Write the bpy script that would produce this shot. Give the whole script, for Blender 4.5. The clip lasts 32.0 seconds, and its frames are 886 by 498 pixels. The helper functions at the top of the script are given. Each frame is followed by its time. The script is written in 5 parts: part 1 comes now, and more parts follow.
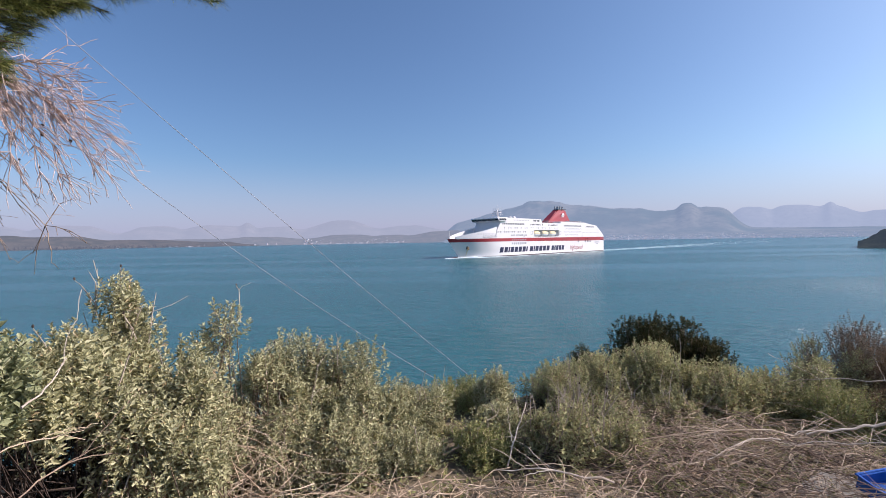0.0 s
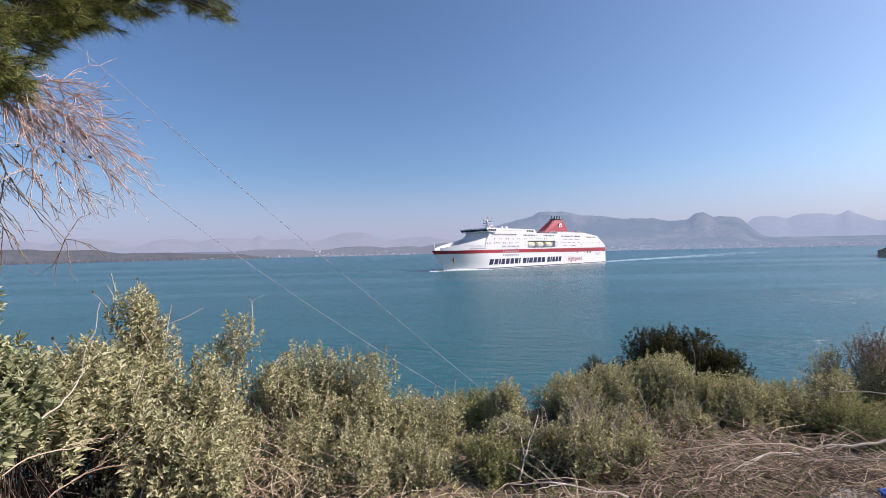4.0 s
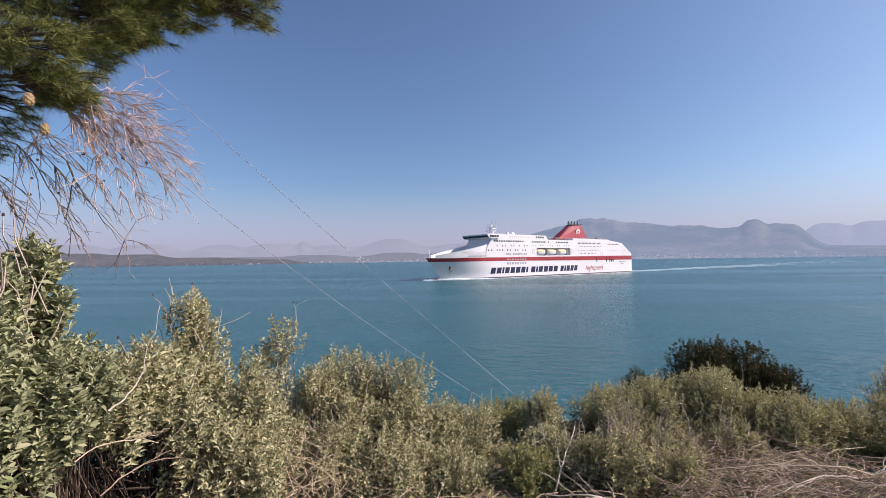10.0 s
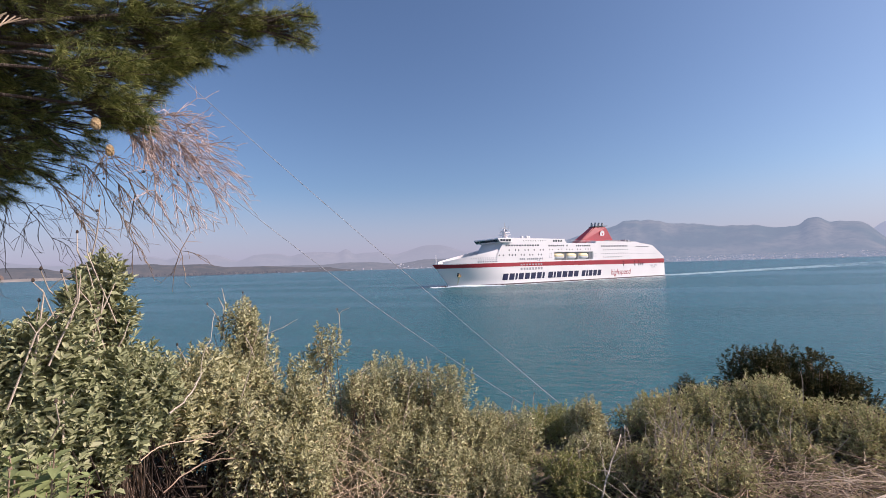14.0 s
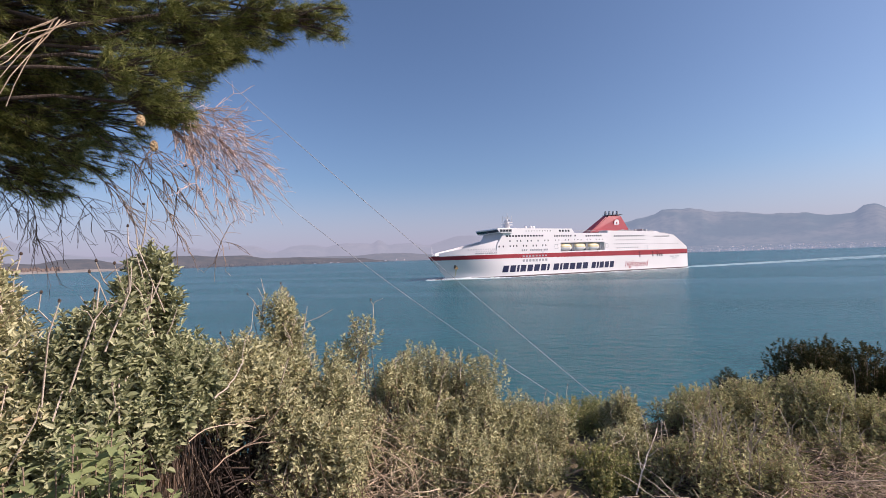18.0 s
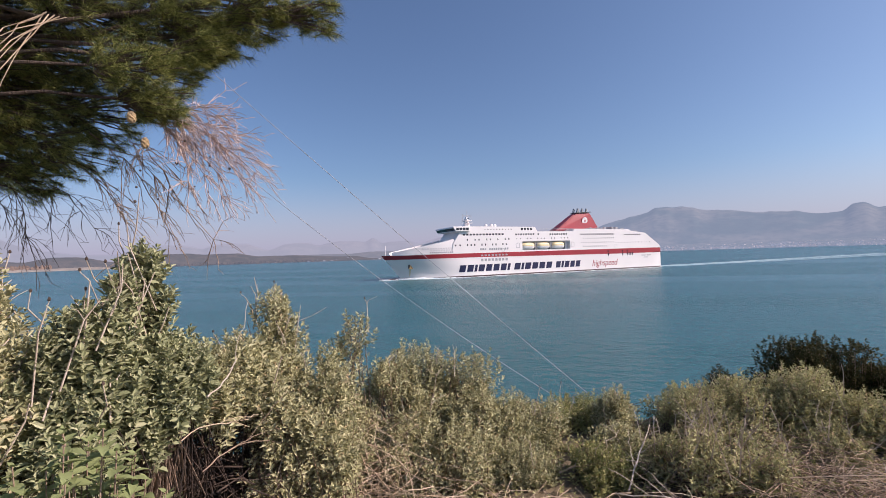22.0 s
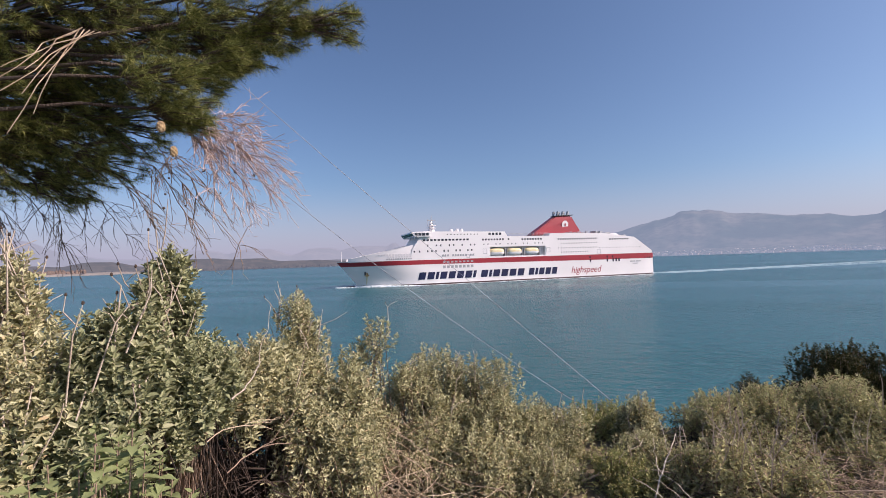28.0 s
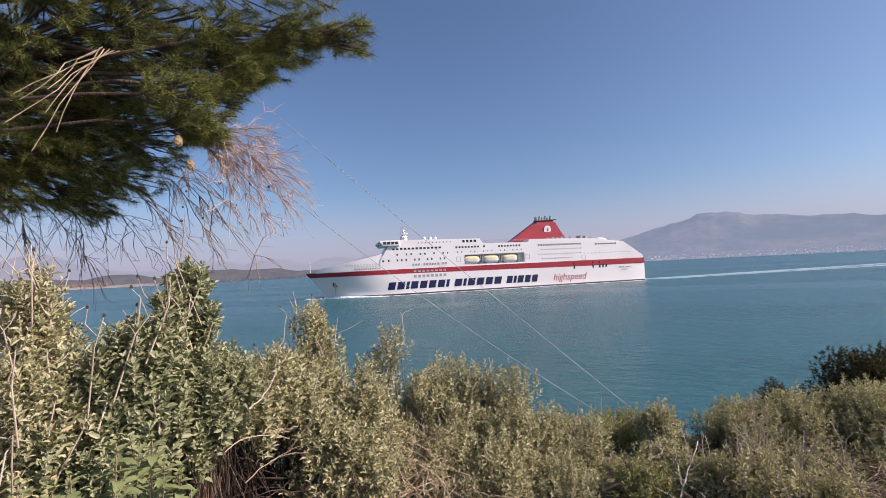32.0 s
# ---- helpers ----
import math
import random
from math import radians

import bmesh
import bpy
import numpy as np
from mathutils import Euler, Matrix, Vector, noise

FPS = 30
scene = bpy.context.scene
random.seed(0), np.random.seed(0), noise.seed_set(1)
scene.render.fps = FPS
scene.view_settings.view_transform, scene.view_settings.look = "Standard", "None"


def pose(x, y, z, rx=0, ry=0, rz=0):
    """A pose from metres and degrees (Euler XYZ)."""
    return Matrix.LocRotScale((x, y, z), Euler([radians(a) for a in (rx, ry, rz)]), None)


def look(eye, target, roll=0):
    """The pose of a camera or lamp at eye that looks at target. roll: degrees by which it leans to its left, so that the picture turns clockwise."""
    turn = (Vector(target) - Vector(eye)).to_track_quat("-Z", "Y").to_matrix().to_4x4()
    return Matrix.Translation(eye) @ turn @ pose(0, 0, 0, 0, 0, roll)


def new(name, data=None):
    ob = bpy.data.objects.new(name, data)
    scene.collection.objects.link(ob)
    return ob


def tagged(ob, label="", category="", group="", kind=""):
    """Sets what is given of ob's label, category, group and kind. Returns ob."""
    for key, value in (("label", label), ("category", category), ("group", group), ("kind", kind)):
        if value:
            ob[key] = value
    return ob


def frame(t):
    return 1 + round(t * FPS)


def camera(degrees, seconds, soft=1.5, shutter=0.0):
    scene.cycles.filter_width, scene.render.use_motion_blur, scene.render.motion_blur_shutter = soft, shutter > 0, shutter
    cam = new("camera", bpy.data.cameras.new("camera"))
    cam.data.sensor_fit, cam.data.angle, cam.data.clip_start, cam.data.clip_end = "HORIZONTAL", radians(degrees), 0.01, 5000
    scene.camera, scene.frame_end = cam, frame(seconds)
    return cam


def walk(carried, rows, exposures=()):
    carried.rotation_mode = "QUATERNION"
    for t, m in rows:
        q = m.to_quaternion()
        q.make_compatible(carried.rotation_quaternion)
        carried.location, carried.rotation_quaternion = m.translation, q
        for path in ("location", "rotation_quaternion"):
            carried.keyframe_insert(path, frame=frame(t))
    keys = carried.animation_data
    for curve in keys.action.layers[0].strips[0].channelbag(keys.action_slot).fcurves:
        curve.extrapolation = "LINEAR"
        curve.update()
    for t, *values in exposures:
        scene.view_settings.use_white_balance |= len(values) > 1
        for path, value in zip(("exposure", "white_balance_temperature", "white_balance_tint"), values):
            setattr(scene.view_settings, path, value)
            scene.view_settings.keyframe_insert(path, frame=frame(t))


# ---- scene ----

# ---- camera ----
def aim(x, y, z, yaw, pitch, roll):
    """A held camera: yaw to the right of +y, pitch up, roll, in degrees."""
    a, p = radians(yaw), radians(pitch)
    way = Vector((math.sin(a) * math.cos(p), math.cos(a) * math.cos(p), math.sin(p)))
    return look((x, y, z), Vector((x, y, z)) + way, roll)


cam = camera(87.97, 32.0, soft=0.9)
PATH = [
    (0, -0.000, 0.000, 13.217, -0.20, -1.13, -0.99),
    (0.5, -0.000, 0.001, 13.217, -0.14, -1.12, -1.18),
    (1, -0.000, 0.001, 13.217, -0.15, -0.95, -1.07),
    (1.5, -0.000, 0.000, 13.217, -0.19, -0.96, -1.05),
    (2, 0.000, -0.000, 13.217, -0.17, -0.80, -0.29),
    (2.5, 0.001, -0.005, 13.218, -0.46, -0.58, -0.93),
    (3, 0.003, -0.010, 13.219, -0.94, -0.21, -0.91),
    (3.5, 0.004, -0.014, 13.220, -1.27, 0.10, -1.07),
    (5.5, 0.007, -0.025, 13.223, -2.22, 0.54, -1.27),
    (6, 0.008, -0.027, 13.223, -2.38, 0.48, -0.64),
    (6.5, 0.009, -0.031, 13.224, -2.78, 0.16, -0.82),
    (7, 0.010, -0.034, 13.225, -3.02, -0.10, -0.88),
    (7.5, 0.011, -0.038, 13.226, -3.39, -0.19, -0.96),
    (8, 0.012, -0.041, 13.227, -3.69, -0.22, -0.53),
    (8.5, 0.014, -0.045, 13.227, -4.10, -0.10, -0.45),
    (9, 0.016, -0.054, 13.229, -4.93, 0.20, -0.45),
    (9.5, 0.019, -0.062, 13.232, -5.87, 1.01, -0.94),
    (10, 0.021, -0.066, 13.232, -6.30, 1.24, -0.86),
    (10.5, 0.021, -0.068, 13.233, -6.51, 1.02, -0.35),
    (11, 0.022, -0.070, 13.234, -6.80, 0.98, -0.12),
    (11.5, 0.024, -0.074, 13.235, -7.41, 0.93, 0.07),
    (12, 0.026, -0.079, 13.236, -8.16, 0.56, -0.32),
    (12.5, 0.028, -0.086, 13.238, -9.17, 1.23, -1.45),
    (13, 0.030, -0.090, 13.239, -9.94, 1.55, -2.04),
    (13.5, 0.032, -0.094, 13.240, -10.62, 1.81, -1.88),
    (14, 0.033, -0.096, 13.241, -11.21, 2.06, -1.72),
    (14.5, 0.034, -0.097, 13.241, -11.63, 2.29, -1.69),
    (16.5, 0.037, -0.103, 13.243, -13.33, 1.28, -2.94),
    (17, 0.038, -0.104, 13.243, -13.87, 1.28, -2.47),
    (17.5, 0.039, -0.105, 13.244, -14.59, 1.15, -2.50),
    (18, 0.040, -0.105, 13.244, -15.30, 1.02, -1.86),
    (18.5, 0.040, -0.105, 13.244, -15.23, 0.89, -1.88),
    (19, 0.040, -0.105, 13.244, -15.10, 0.77, -2.22),
    (19.5, 0.040, -0.105, 13.244, -14.98, 0.64, -2.07),
    (20, 0.040, -0.105, 13.244, -14.86, 0.61, -1.95),
    (20.5, 0.039, -0.105, 13.244, -14.76, 0.63, -1.91),
    (21, 0.039, -0.105, 13.244, -14.67, 0.64, -1.77),
    (21.5, 0.039, -0.105, 13.244, -14.62, 0.70, -2.06),
    (22, 0.039, -0.105, 13.244, -14.54, 0.75, -1.87),
    (22.5, 0.039, -0.105, 13.244, -14.48, 0.69, -2.13),
    (23, 0.039, -0.105, 13.244, -14.43, 0.66, -2.17),
    (23.5, 0.039, -0.105, 13.244, -14.36, 0.60, -1.95),
    (24, 0.039, -0.104, 13.244, -14.28, 0.58, -1.81),
    (24.5, 0.039, -0.104, 13.244, -14.30, 0.46, -1.93),
    (25, 0.039, -0.104, 13.244, -14.34, 0.26, -1.66),
    (25.5, 0.039, -0.105, 13.244, -14.39, 0.28, -1.70),
    (27.5, 0.042, -0.105, 13.245, -16.41, 1.28, -2.11),
    (28, 0.043, -0.105, 13.245, -17.11, 1.41, -1.92),
    (28.5, 0.043, -0.105, 13.245, -17.63, 1.39, -1.98),
    (29, 0.043, -0.104, 13.245, -17.82, 1.44, -2.13),
    (29.5, 0.043, -0.104, 13.245, -17.91, 1.41, -2.17),
    (30, 0.044, -0.104, 13.245, -18.06, 1.47, -2.09),
    (30.5, 0.044, -0.103, 13.246, -18.41, 1.84, -2.98),
    (31, 0.044, -0.103, 13.246, -18.58, 2.19, -3.00),
    (31.5, 0.044, -0.102, 13.246, -18.82, 2.35, -2.73),
    (32, 0.045, -0.102, 13.246, -18.80, 2.38, -2.84),
]
walk(cam, [(t, aim(*row)) for t, *row in PATH], exposures=[(0, 0.29, 5940, 23), (9, 0.23, 6150, 26), (14, 0.21, 6290, 27), (20, 0.19, 6340, 28), (32, 0.19, 6340, 28)])

# course of the ferry over the water: seconds, x, y, heading
COURSE = [
    (0, 80.2, 416.5, 222.9),
    (4, 62.6, 398.6, 222.1),
    (8, 44.9, 381.1, 221.2),
    (12, 27.0, 363.95, 220.2),
    (16, 8.65, 347.03, 219.45),
    (20, -10.36, 330.21, 217.91),
    (24, -29.61, 313.38, 216.17),
    (28, -49.10, 296.43, 214.17),
    (32, -68.78, 279.25, 211.90),
]

# ---- world and sun ----
SUN_AZ, SUN_EL = 86.0, 36.0      # degrees to the right of +y, degrees up
world = bpy.data.worlds.new("sky")
scene.world = world
world.use_nodes = True
_n = world.node_tree.nodes
_sky = _n.new("ShaderNodeTexSky")
_sky.sky_type = "NISHITA"
_sky.sun_disc = False
_sky.sun_elevation = radians(SUN_EL)
_sky.sun_rotation = radians(SUN_AZ)
_sky.air_density, _sky.dust_density, _sky.ozone_density, _sky.altitude = 1.0, 3.6, 1.6, 900
_tint = _n.new("ShaderNodeMix")
_tint.data_type, _tint.blend_type = "RGBA", "MULTIPLY"
_tint.inputs[0].default_value = 1.0
_tint.inputs[7].default_value = (0.83, 1.01, 1.04, 1)
world.node_tree.links.new(_sky.outputs[0], _tint.inputs[6])
world.node_tree.links.new(_tint.outputs[2], _n["Background"].inputs[0])
_n["Background"].inputs[1].default_value = 0.104

_sun = bpy.data.lights.new("sun", "SUN")
_sun.energy, _sun.angle, _sun.color = 5.0, radians(0.6), (1.0, 0.89, 0.74)
_az, _el = radians(SUN_AZ), radians(SUN_EL)
sun_way = Vector((math.sin(_az) * math.cos(_el), math.cos(_az) * math.cos(_el), math.sin(_el)))
new("sun", _sun).matrix_world = look(sun_way * 400, (0, 0, 0))

# ---- materials ----
def shader(name):
    m = bpy.data.materials.new(name)
    m.use_nodes = True
    nt = m.node_tree
    return m, nt, nt.nodes["Principled BSDF"]


def node(nt, kind, **values):
    n = nt.nodes.new(kind)
    for key, value in values.items():
        n.inputs[key.replace("_", " ")].default_value = value
    return n


def ramp(nt, source, stops):
    r = nt.nodes.new("ShaderNodeValToRGB")
    while len(r.color_ramp.elements) < len(stops):
        r.color_ramp.elements.new(0.5)
    for e, (p, c) in zip(r.color_ramp.elements, stops):
        e.position, e.color = p, (*c, 1)
    nt.links.new(source, r.inputs[0])
    return r.outputs[0]


def mixed(nt, fac, a, b):
    n = nt.nodes.new("ShaderNodeMix")
    n.data_type = "RGBA"
    for socket, value in ((n.inputs[0], fac), (n.inputs[6], a), (n.inputs[7], b)):
        if isinstance(value, bpy.types.NodeSocket):
            nt.links.new(value, socket)
        elif isinstance(value, (int, float)):
            socket.default_value = value
        else:
            socket.default_value = (*value, 1)
    return n.outputs[2]


def noise_at(nt, scale, detail=4.0, stretch=(1, 1, 1), space="Object", turn=0.0):
    tc = nt.nodes.new("ShaderNodeTexCoord")
    mp = nt.nodes.new("ShaderNodeMapping")
    mp.inputs["Scale"].default_value = stretch
    mp.inputs["Rotation"].default_value = (0, 0, turn)
    nt.links.new(tc.outputs[space], mp.inputs["Vector"])
    n = node(nt, "ShaderNodeTexNoise", Scale=scale, Detail=detail)
    nt.links.new(mp.outputs[0], n.inputs["Vector"])
    return n.outputs["Fac"]


def bumped(nt, bsdf, height, strength, distance):
    b = node(nt, "ShaderNodeBump", Strength=strength, Distance=distance)
    nt.links.new(height, b.inputs["Height"])
    nt.links.new(b.outputs[0], bsdf.inputs["Normal"])


def plain(name, c1, c2, scale, rough=0.7, bump=0.2, depth=0.01, fine=None, stretch=(1, 1, 1), metal=0.0):
    """Two colours mixed by coarse and fine noise, with relief."""
    m, nt, b = shader(name)
    coarse = noise_at(nt, scale, 5, stretch)
    grain = noise_at(nt, fine or scale * 12, 3, stretch)
    col = mixed(nt, ramp(nt, coarse, [(0.35, (0, 0, 0)), (0.65, (1, 1, 1))]), c1, c2)
    dark = tuple(v * 0.75 for v in c1)
    col = mixed(nt, ramp(nt, grain, [(0.5, (0, 0, 0)), (0.8, (0.5, 0.5, 0.5))]), col, dark)
    nt.links.new(col, b.inputs["Base Color"])
    b.inputs["Roughness"].default_value = rough
    b.inputs["Metallic"].default_value = metal
    if bump:
        bumped(nt, b, grain, bump, depth)
    return m


def leafy(name, stops, translucent=0.22, rough=0.75, gloss=0.12):
    """Leaves: every leaf takes its own tint."""
    m, nt, b = shader(name)
    geo = nt.nodes.new("ShaderNodeNewGeometry")
    col = ramp(nt, geo.outputs["Random Per Island"], stops)
    spot = noise_at(nt, 3.0, 3)
    col = mixed(nt, ramp(nt, spot, [(0.45, (0, 0, 0)), (0.8, (0.45, 0.45, 0.45))]), col, stops[0][1])
    nt.links.new(col, b.inputs["Base Color"])
    b.inputs["Roughness"].default_value = rough
    b.inputs["Specular IOR Level"].default_value = gloss
    tr = nt.nodes.new("ShaderNodeBsdfTranslucent")
    nt.links.new(col, tr.inputs[0])
    mx = node(nt, "ShaderNodeMixShader", Fac=translucent)
    out = nt.nodes["Material Output"]
    nt.links.new(b.outputs[0], mx.inputs[1])
    nt.links.new(tr.outputs[0], mx.inputs[2])
    nt.links.new(mx.outputs[0], out.inputs[0])
    return m


def water_material():
    m, nt, b = shader("sea_water")
    patch = noise_at(nt, 0.004, 4, (0.35, 1.6, 1), "Object")
    col = mixed(nt, ramp(nt, patch, [(0.3, (0, 0, 0)), (0.7, (1, 1, 1))]), (0.021, 0.100, 0.110), (0.032, 0.120, 0.138))
    nt.links.new(col, b.inputs["Base Color"])
    b.inputs["IOR"].default_value = 1.33
    b.inputs["Roughness"].default_value = 0.27
    height = noise_at(nt, 0.42, 3, (0.75, 1.35, 1), turn=0.5)
    for scale, stretch, turn, share in ((1.2, (0.75, 1.4, 1), 0.30, 0.5), (3.0, (0.7, 1.5, 1), 0.55, 0.25)):
        wave = noise_at(nt, scale, 3, stretch, turn=turn)
        add = nt.nodes.new("ShaderNodeMath")
        add.operation = "MULTIPLY_ADD"
        add.inputs[1].default_value = share
        nt.links.new(wave, add.inputs[0])
        nt.links.new(height, add.inputs[2])
        height = add.outputs[0]
    # long slicks of calmer water
    calm = noise_at(nt, 0.009, 4, (0.16, 1.5, 1), turn=0.12)
    force = nt.nodes.new("ShaderNodeMapRange")
    force.inputs[1].default_value, force.inputs[2].default_value = 0.40, 0.56
    force.inputs[3].default_value, force.inputs[4].default_value = 0.22, 0.9
    nt.links.new(calm, force.inputs[0])
    bmp = node(nt, "ShaderNodeBump", Distance=1.1)
    nt.links.new(force.outputs[0], bmp.inputs["Strength"])
    nt.links.new(height, bmp.inputs["Height"])
    nt.links.new(bmp.outputs[0], b.inputs["Normal"])
    return m


def far_hill(name, c1, c2, air_glow, share, scale=0.004):
    """Far woods and rock across the bay, haze mixed into the surface as glow."""
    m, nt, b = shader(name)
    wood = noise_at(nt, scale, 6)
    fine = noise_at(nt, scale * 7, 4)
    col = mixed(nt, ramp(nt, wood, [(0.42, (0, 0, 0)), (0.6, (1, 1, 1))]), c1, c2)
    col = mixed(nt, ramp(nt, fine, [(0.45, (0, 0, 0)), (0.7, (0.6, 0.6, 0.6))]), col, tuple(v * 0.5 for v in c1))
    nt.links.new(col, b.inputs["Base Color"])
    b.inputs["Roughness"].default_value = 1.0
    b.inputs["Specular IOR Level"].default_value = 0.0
    em = node(nt, "ShaderNodeEmission", Color=(*air_glow, 1), Strength=1.0)
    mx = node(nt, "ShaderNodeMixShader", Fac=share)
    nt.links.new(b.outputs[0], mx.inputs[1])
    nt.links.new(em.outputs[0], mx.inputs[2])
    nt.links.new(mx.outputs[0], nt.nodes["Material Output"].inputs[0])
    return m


M_WATER = water_material()
M_SOIL = plain("dry_soil", (0.13, 0.095, 0.06), (0.20, 0.16, 0.09), 1.3, 0.95, 0.6, 0.03)
M_SAGE = leafy("sage_leaf", [(0.0, (0.195, 0.188, 0.089)), (0.3, (0.391, 0.382, 0.208)), (0.65, (0.541, 0.513, 0.303)), (0.93, (0.62, 0.598, 0.379)), (1.0, (0.576, 0.434, 0.261))])
M_FELT = leafy("felty_leaf", [(0.0, (0.163, 0.177, 0.086)), (0.35, (0.313, 0.333, 0.18)), (0.75, (0.411, 0.424, 0.243)), (1.0, (0.508, 0.499, 0.313))])
M_GREEN = leafy("green_leaf", [(0.0, (0.233, 0.26, 0.098)), (0.5, (0.35, 0.351, 0.15)), (1.0, (0.482, 0.429, 0.208))])
M_BROAD = leafy("broad_leaf", [(0.0, (0.15, 0.19, 0.078)), (0.6, (0.251, 0.289, 0.126)), (1.0, (0.376, 0.387, 0.199))])
M_GREY = leafy("grey_leaf", [(0.0, (0.237, 0.235, 0.112)), (0.4, (0.449, 0.439, 0.218)), (0.85, (0.593, 0.562, 0.312)), (1.0, (0.549, 0.408, 0.279))])
M_DARK = leafy("dark_leaf", [(0.0, (0.034, 0.038, 0.014)), (0.6, (0.070, 0.072, 0.026)), (1.0, (0.14, 0.11, 0.045))], 0.12, 0.75, 0.08)
M_BROWN = leafy("withered_leaf", [(0.0, (0.132, 0.09, 0.054)), (0.6, (0.252, 0.174, 0.108)), (1.0, (0.36, 0.264, 0.156))], 0.15)
M_NEEDLE = leafy("pine_needle", [(0.0, (0.029, 0.041, 0.014)), (0.45, (0.14, 0.173, 0.051)), (0.8, (0.362, 0.382, 0.111)), (1.0, (0.501, 0.48, 0.159))], 0.2, 0.5)
M_STEM = plain("grey_stem", (0.21, 0.145, 0.10), (0.36, 0.265, 0.19), 9, 0.9, 0.3, 0.002)
M_DRY = plain("dry_stick", (0.40, 0.29, 0.19), (0.64, 0.51, 0.37), 7, 0.85, 0.3, 0.002)
M_STALK = plain("dry_flower_stalk", (0.36, 0.29, 0.22), (0.54, 0.46, 0.37), 9, 0.85, 0.2, 0.001)
M_PALE = plain("bleached_wood", (0.42, 0.34, 0.26), (0.62, 0.54, 0.45), 6, 0.8, 0.4, 0.003)
# dark dead wood, its colour deepened for the shade inside the shrubs
M_WOOD_SHADE = plain("dark_wood_and_shade", (0.035, 0.024, 0.018), (0.09, 0.062, 0.045), 9, 0.95, 0.3, 0.002)
M_STONE = plain("pale_stone", (0.30, 0.27, 0.22), (0.42, 0.38, 0.31), 6, 0.9, 0.5, 0.01)
M_STAIN = plain("rust_run", (0.66, 0.55, 0.30), (0.76, 0.70, 0.55), 0.8, 0.8, 0.0)
M_TWIG = plain("dead_pine_twig", (0.46, 0.34, 0.29), (0.64, 0.51, 0.45), 12, 0.8, 0.2, 0.001)
M_BARK = plain("pine_bark", (0.060, 0.043, 0.033), (0.11, 0.083, 0.064), 8, 0.95, 0.9, 0.02, stretch=(1, 1, 0.3))
M_CONE = plain("pine_cone", (0.46, 0.32, 0.16), (0.60, 0.44, 0.24), 60, 0.8, 0.8, 0.01)
M_WIRE = plain("steel_cable", (0.28, 0.29, 0.32), (0.38, 0.39, 0.42), 30, 1.0, 0.1, 0.001)
M_BLUE = plain("blue_plastic", (0.010, 0.085, 0.36), (0.014, 0.11, 0.43), 5, 0.35, 0.05, 0.001)
M_WHITE = plain("ship_white", (0.80, 0.775, 0.765), (0.76, 0.735, 0.725), 0.05, 0.4, 0.0, 0.02, fine=0.02)
M_FADED = plain("faded_paint", (0.58, 0.56, 0.56), (0.64, 0.62, 0.62), 0.3, 0.6, 0.0)
M_RED = plain("ship_red", (0.36, 0.030, 0.040), (0.30, 0.026, 0.034), 0.1, 0.35, 0.0)
M_KEEL = plain("ship_keel", (0.045, 0.02, 0.022), (0.07, 0.03, 0.03), 0.2, 0.6, 0.0)
M_NAVY = plain("ship_navy", (0.010, 0.013, 0.052), (0.012, 0.016, 0.062), 0.3, 0.4, 0.0)
M_PANE = plain("dark_pane", (0.018, 0.024, 0.032), (0.03, 0.038, 0.05), 0.5, 0.08, 0.0)
M_BOAT = plain("lifeboat_cream", (0.74, 0.60, 0.30), (0.78, 0.68, 0.44), 0.6, 0.4, 0.0)
M_STEEL = plain("grey_steel", (0.30, 0.31, 0.32), (0.40, 0.41, 0.42), 0.8, 0.5, 0.1)
M_RUST = plain("rust_stain", (0.28, 0.15, 0.06), (0.42, 0.30, 0.16), 1.2, 0.9, 0.2)
M_FOAM = plain("foam", (0.80, 0.83, 0.84), (0.62, 0.70, 0.72), 0.4, 0.7, 0.5, 0.1)
M_WAKE = plain("wake_water", (0.36, 0.46, 0.49), (0.20, 0.32, 0.36), 0.12, 0.5, 0.4, 0.1)
M_SOOT = plain("soot_black", (0.03, 0.03, 0.032), (0.05, 0.05, 0.05), 1, 0.7, 0.1)
# glow colour that stands in for haze in the far materials
AIR_GLOW = (0.33, 0.42, 0.54)
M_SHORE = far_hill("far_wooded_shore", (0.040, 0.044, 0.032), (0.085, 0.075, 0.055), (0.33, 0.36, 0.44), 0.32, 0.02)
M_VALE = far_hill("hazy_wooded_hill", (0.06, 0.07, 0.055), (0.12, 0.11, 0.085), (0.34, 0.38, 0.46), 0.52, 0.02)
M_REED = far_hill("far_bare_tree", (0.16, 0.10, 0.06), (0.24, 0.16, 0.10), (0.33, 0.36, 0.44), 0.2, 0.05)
M_RANGE = far_hill("far_mountain", (0.045, 0.070, 0.060), (0.17, 0.155, 0.125), AIR_GLOW, 0.55)
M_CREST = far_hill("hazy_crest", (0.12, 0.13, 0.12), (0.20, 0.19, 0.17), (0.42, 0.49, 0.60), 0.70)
M_COAST = far_hill("hazy_coast", (0.08, 0.09, 0.07), (0.15, 0.14, 0.11), AIR_GLOW, 0.55, 0.02)
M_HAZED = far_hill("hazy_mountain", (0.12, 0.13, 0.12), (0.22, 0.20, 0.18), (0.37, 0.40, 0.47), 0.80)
M_HOUSE = far_hill("far_house", (0.68, 0.58, 0.50), (0.46, 0.30, 0.24), AIR_GLOW, 0.55, 0.03)
M_CAPE = far_hill("dark_cape_woods", (0.014, 0.022, 0.010), (0.035, 0.040, 0.022), AIR_GLOW, 0.10, 0.08)


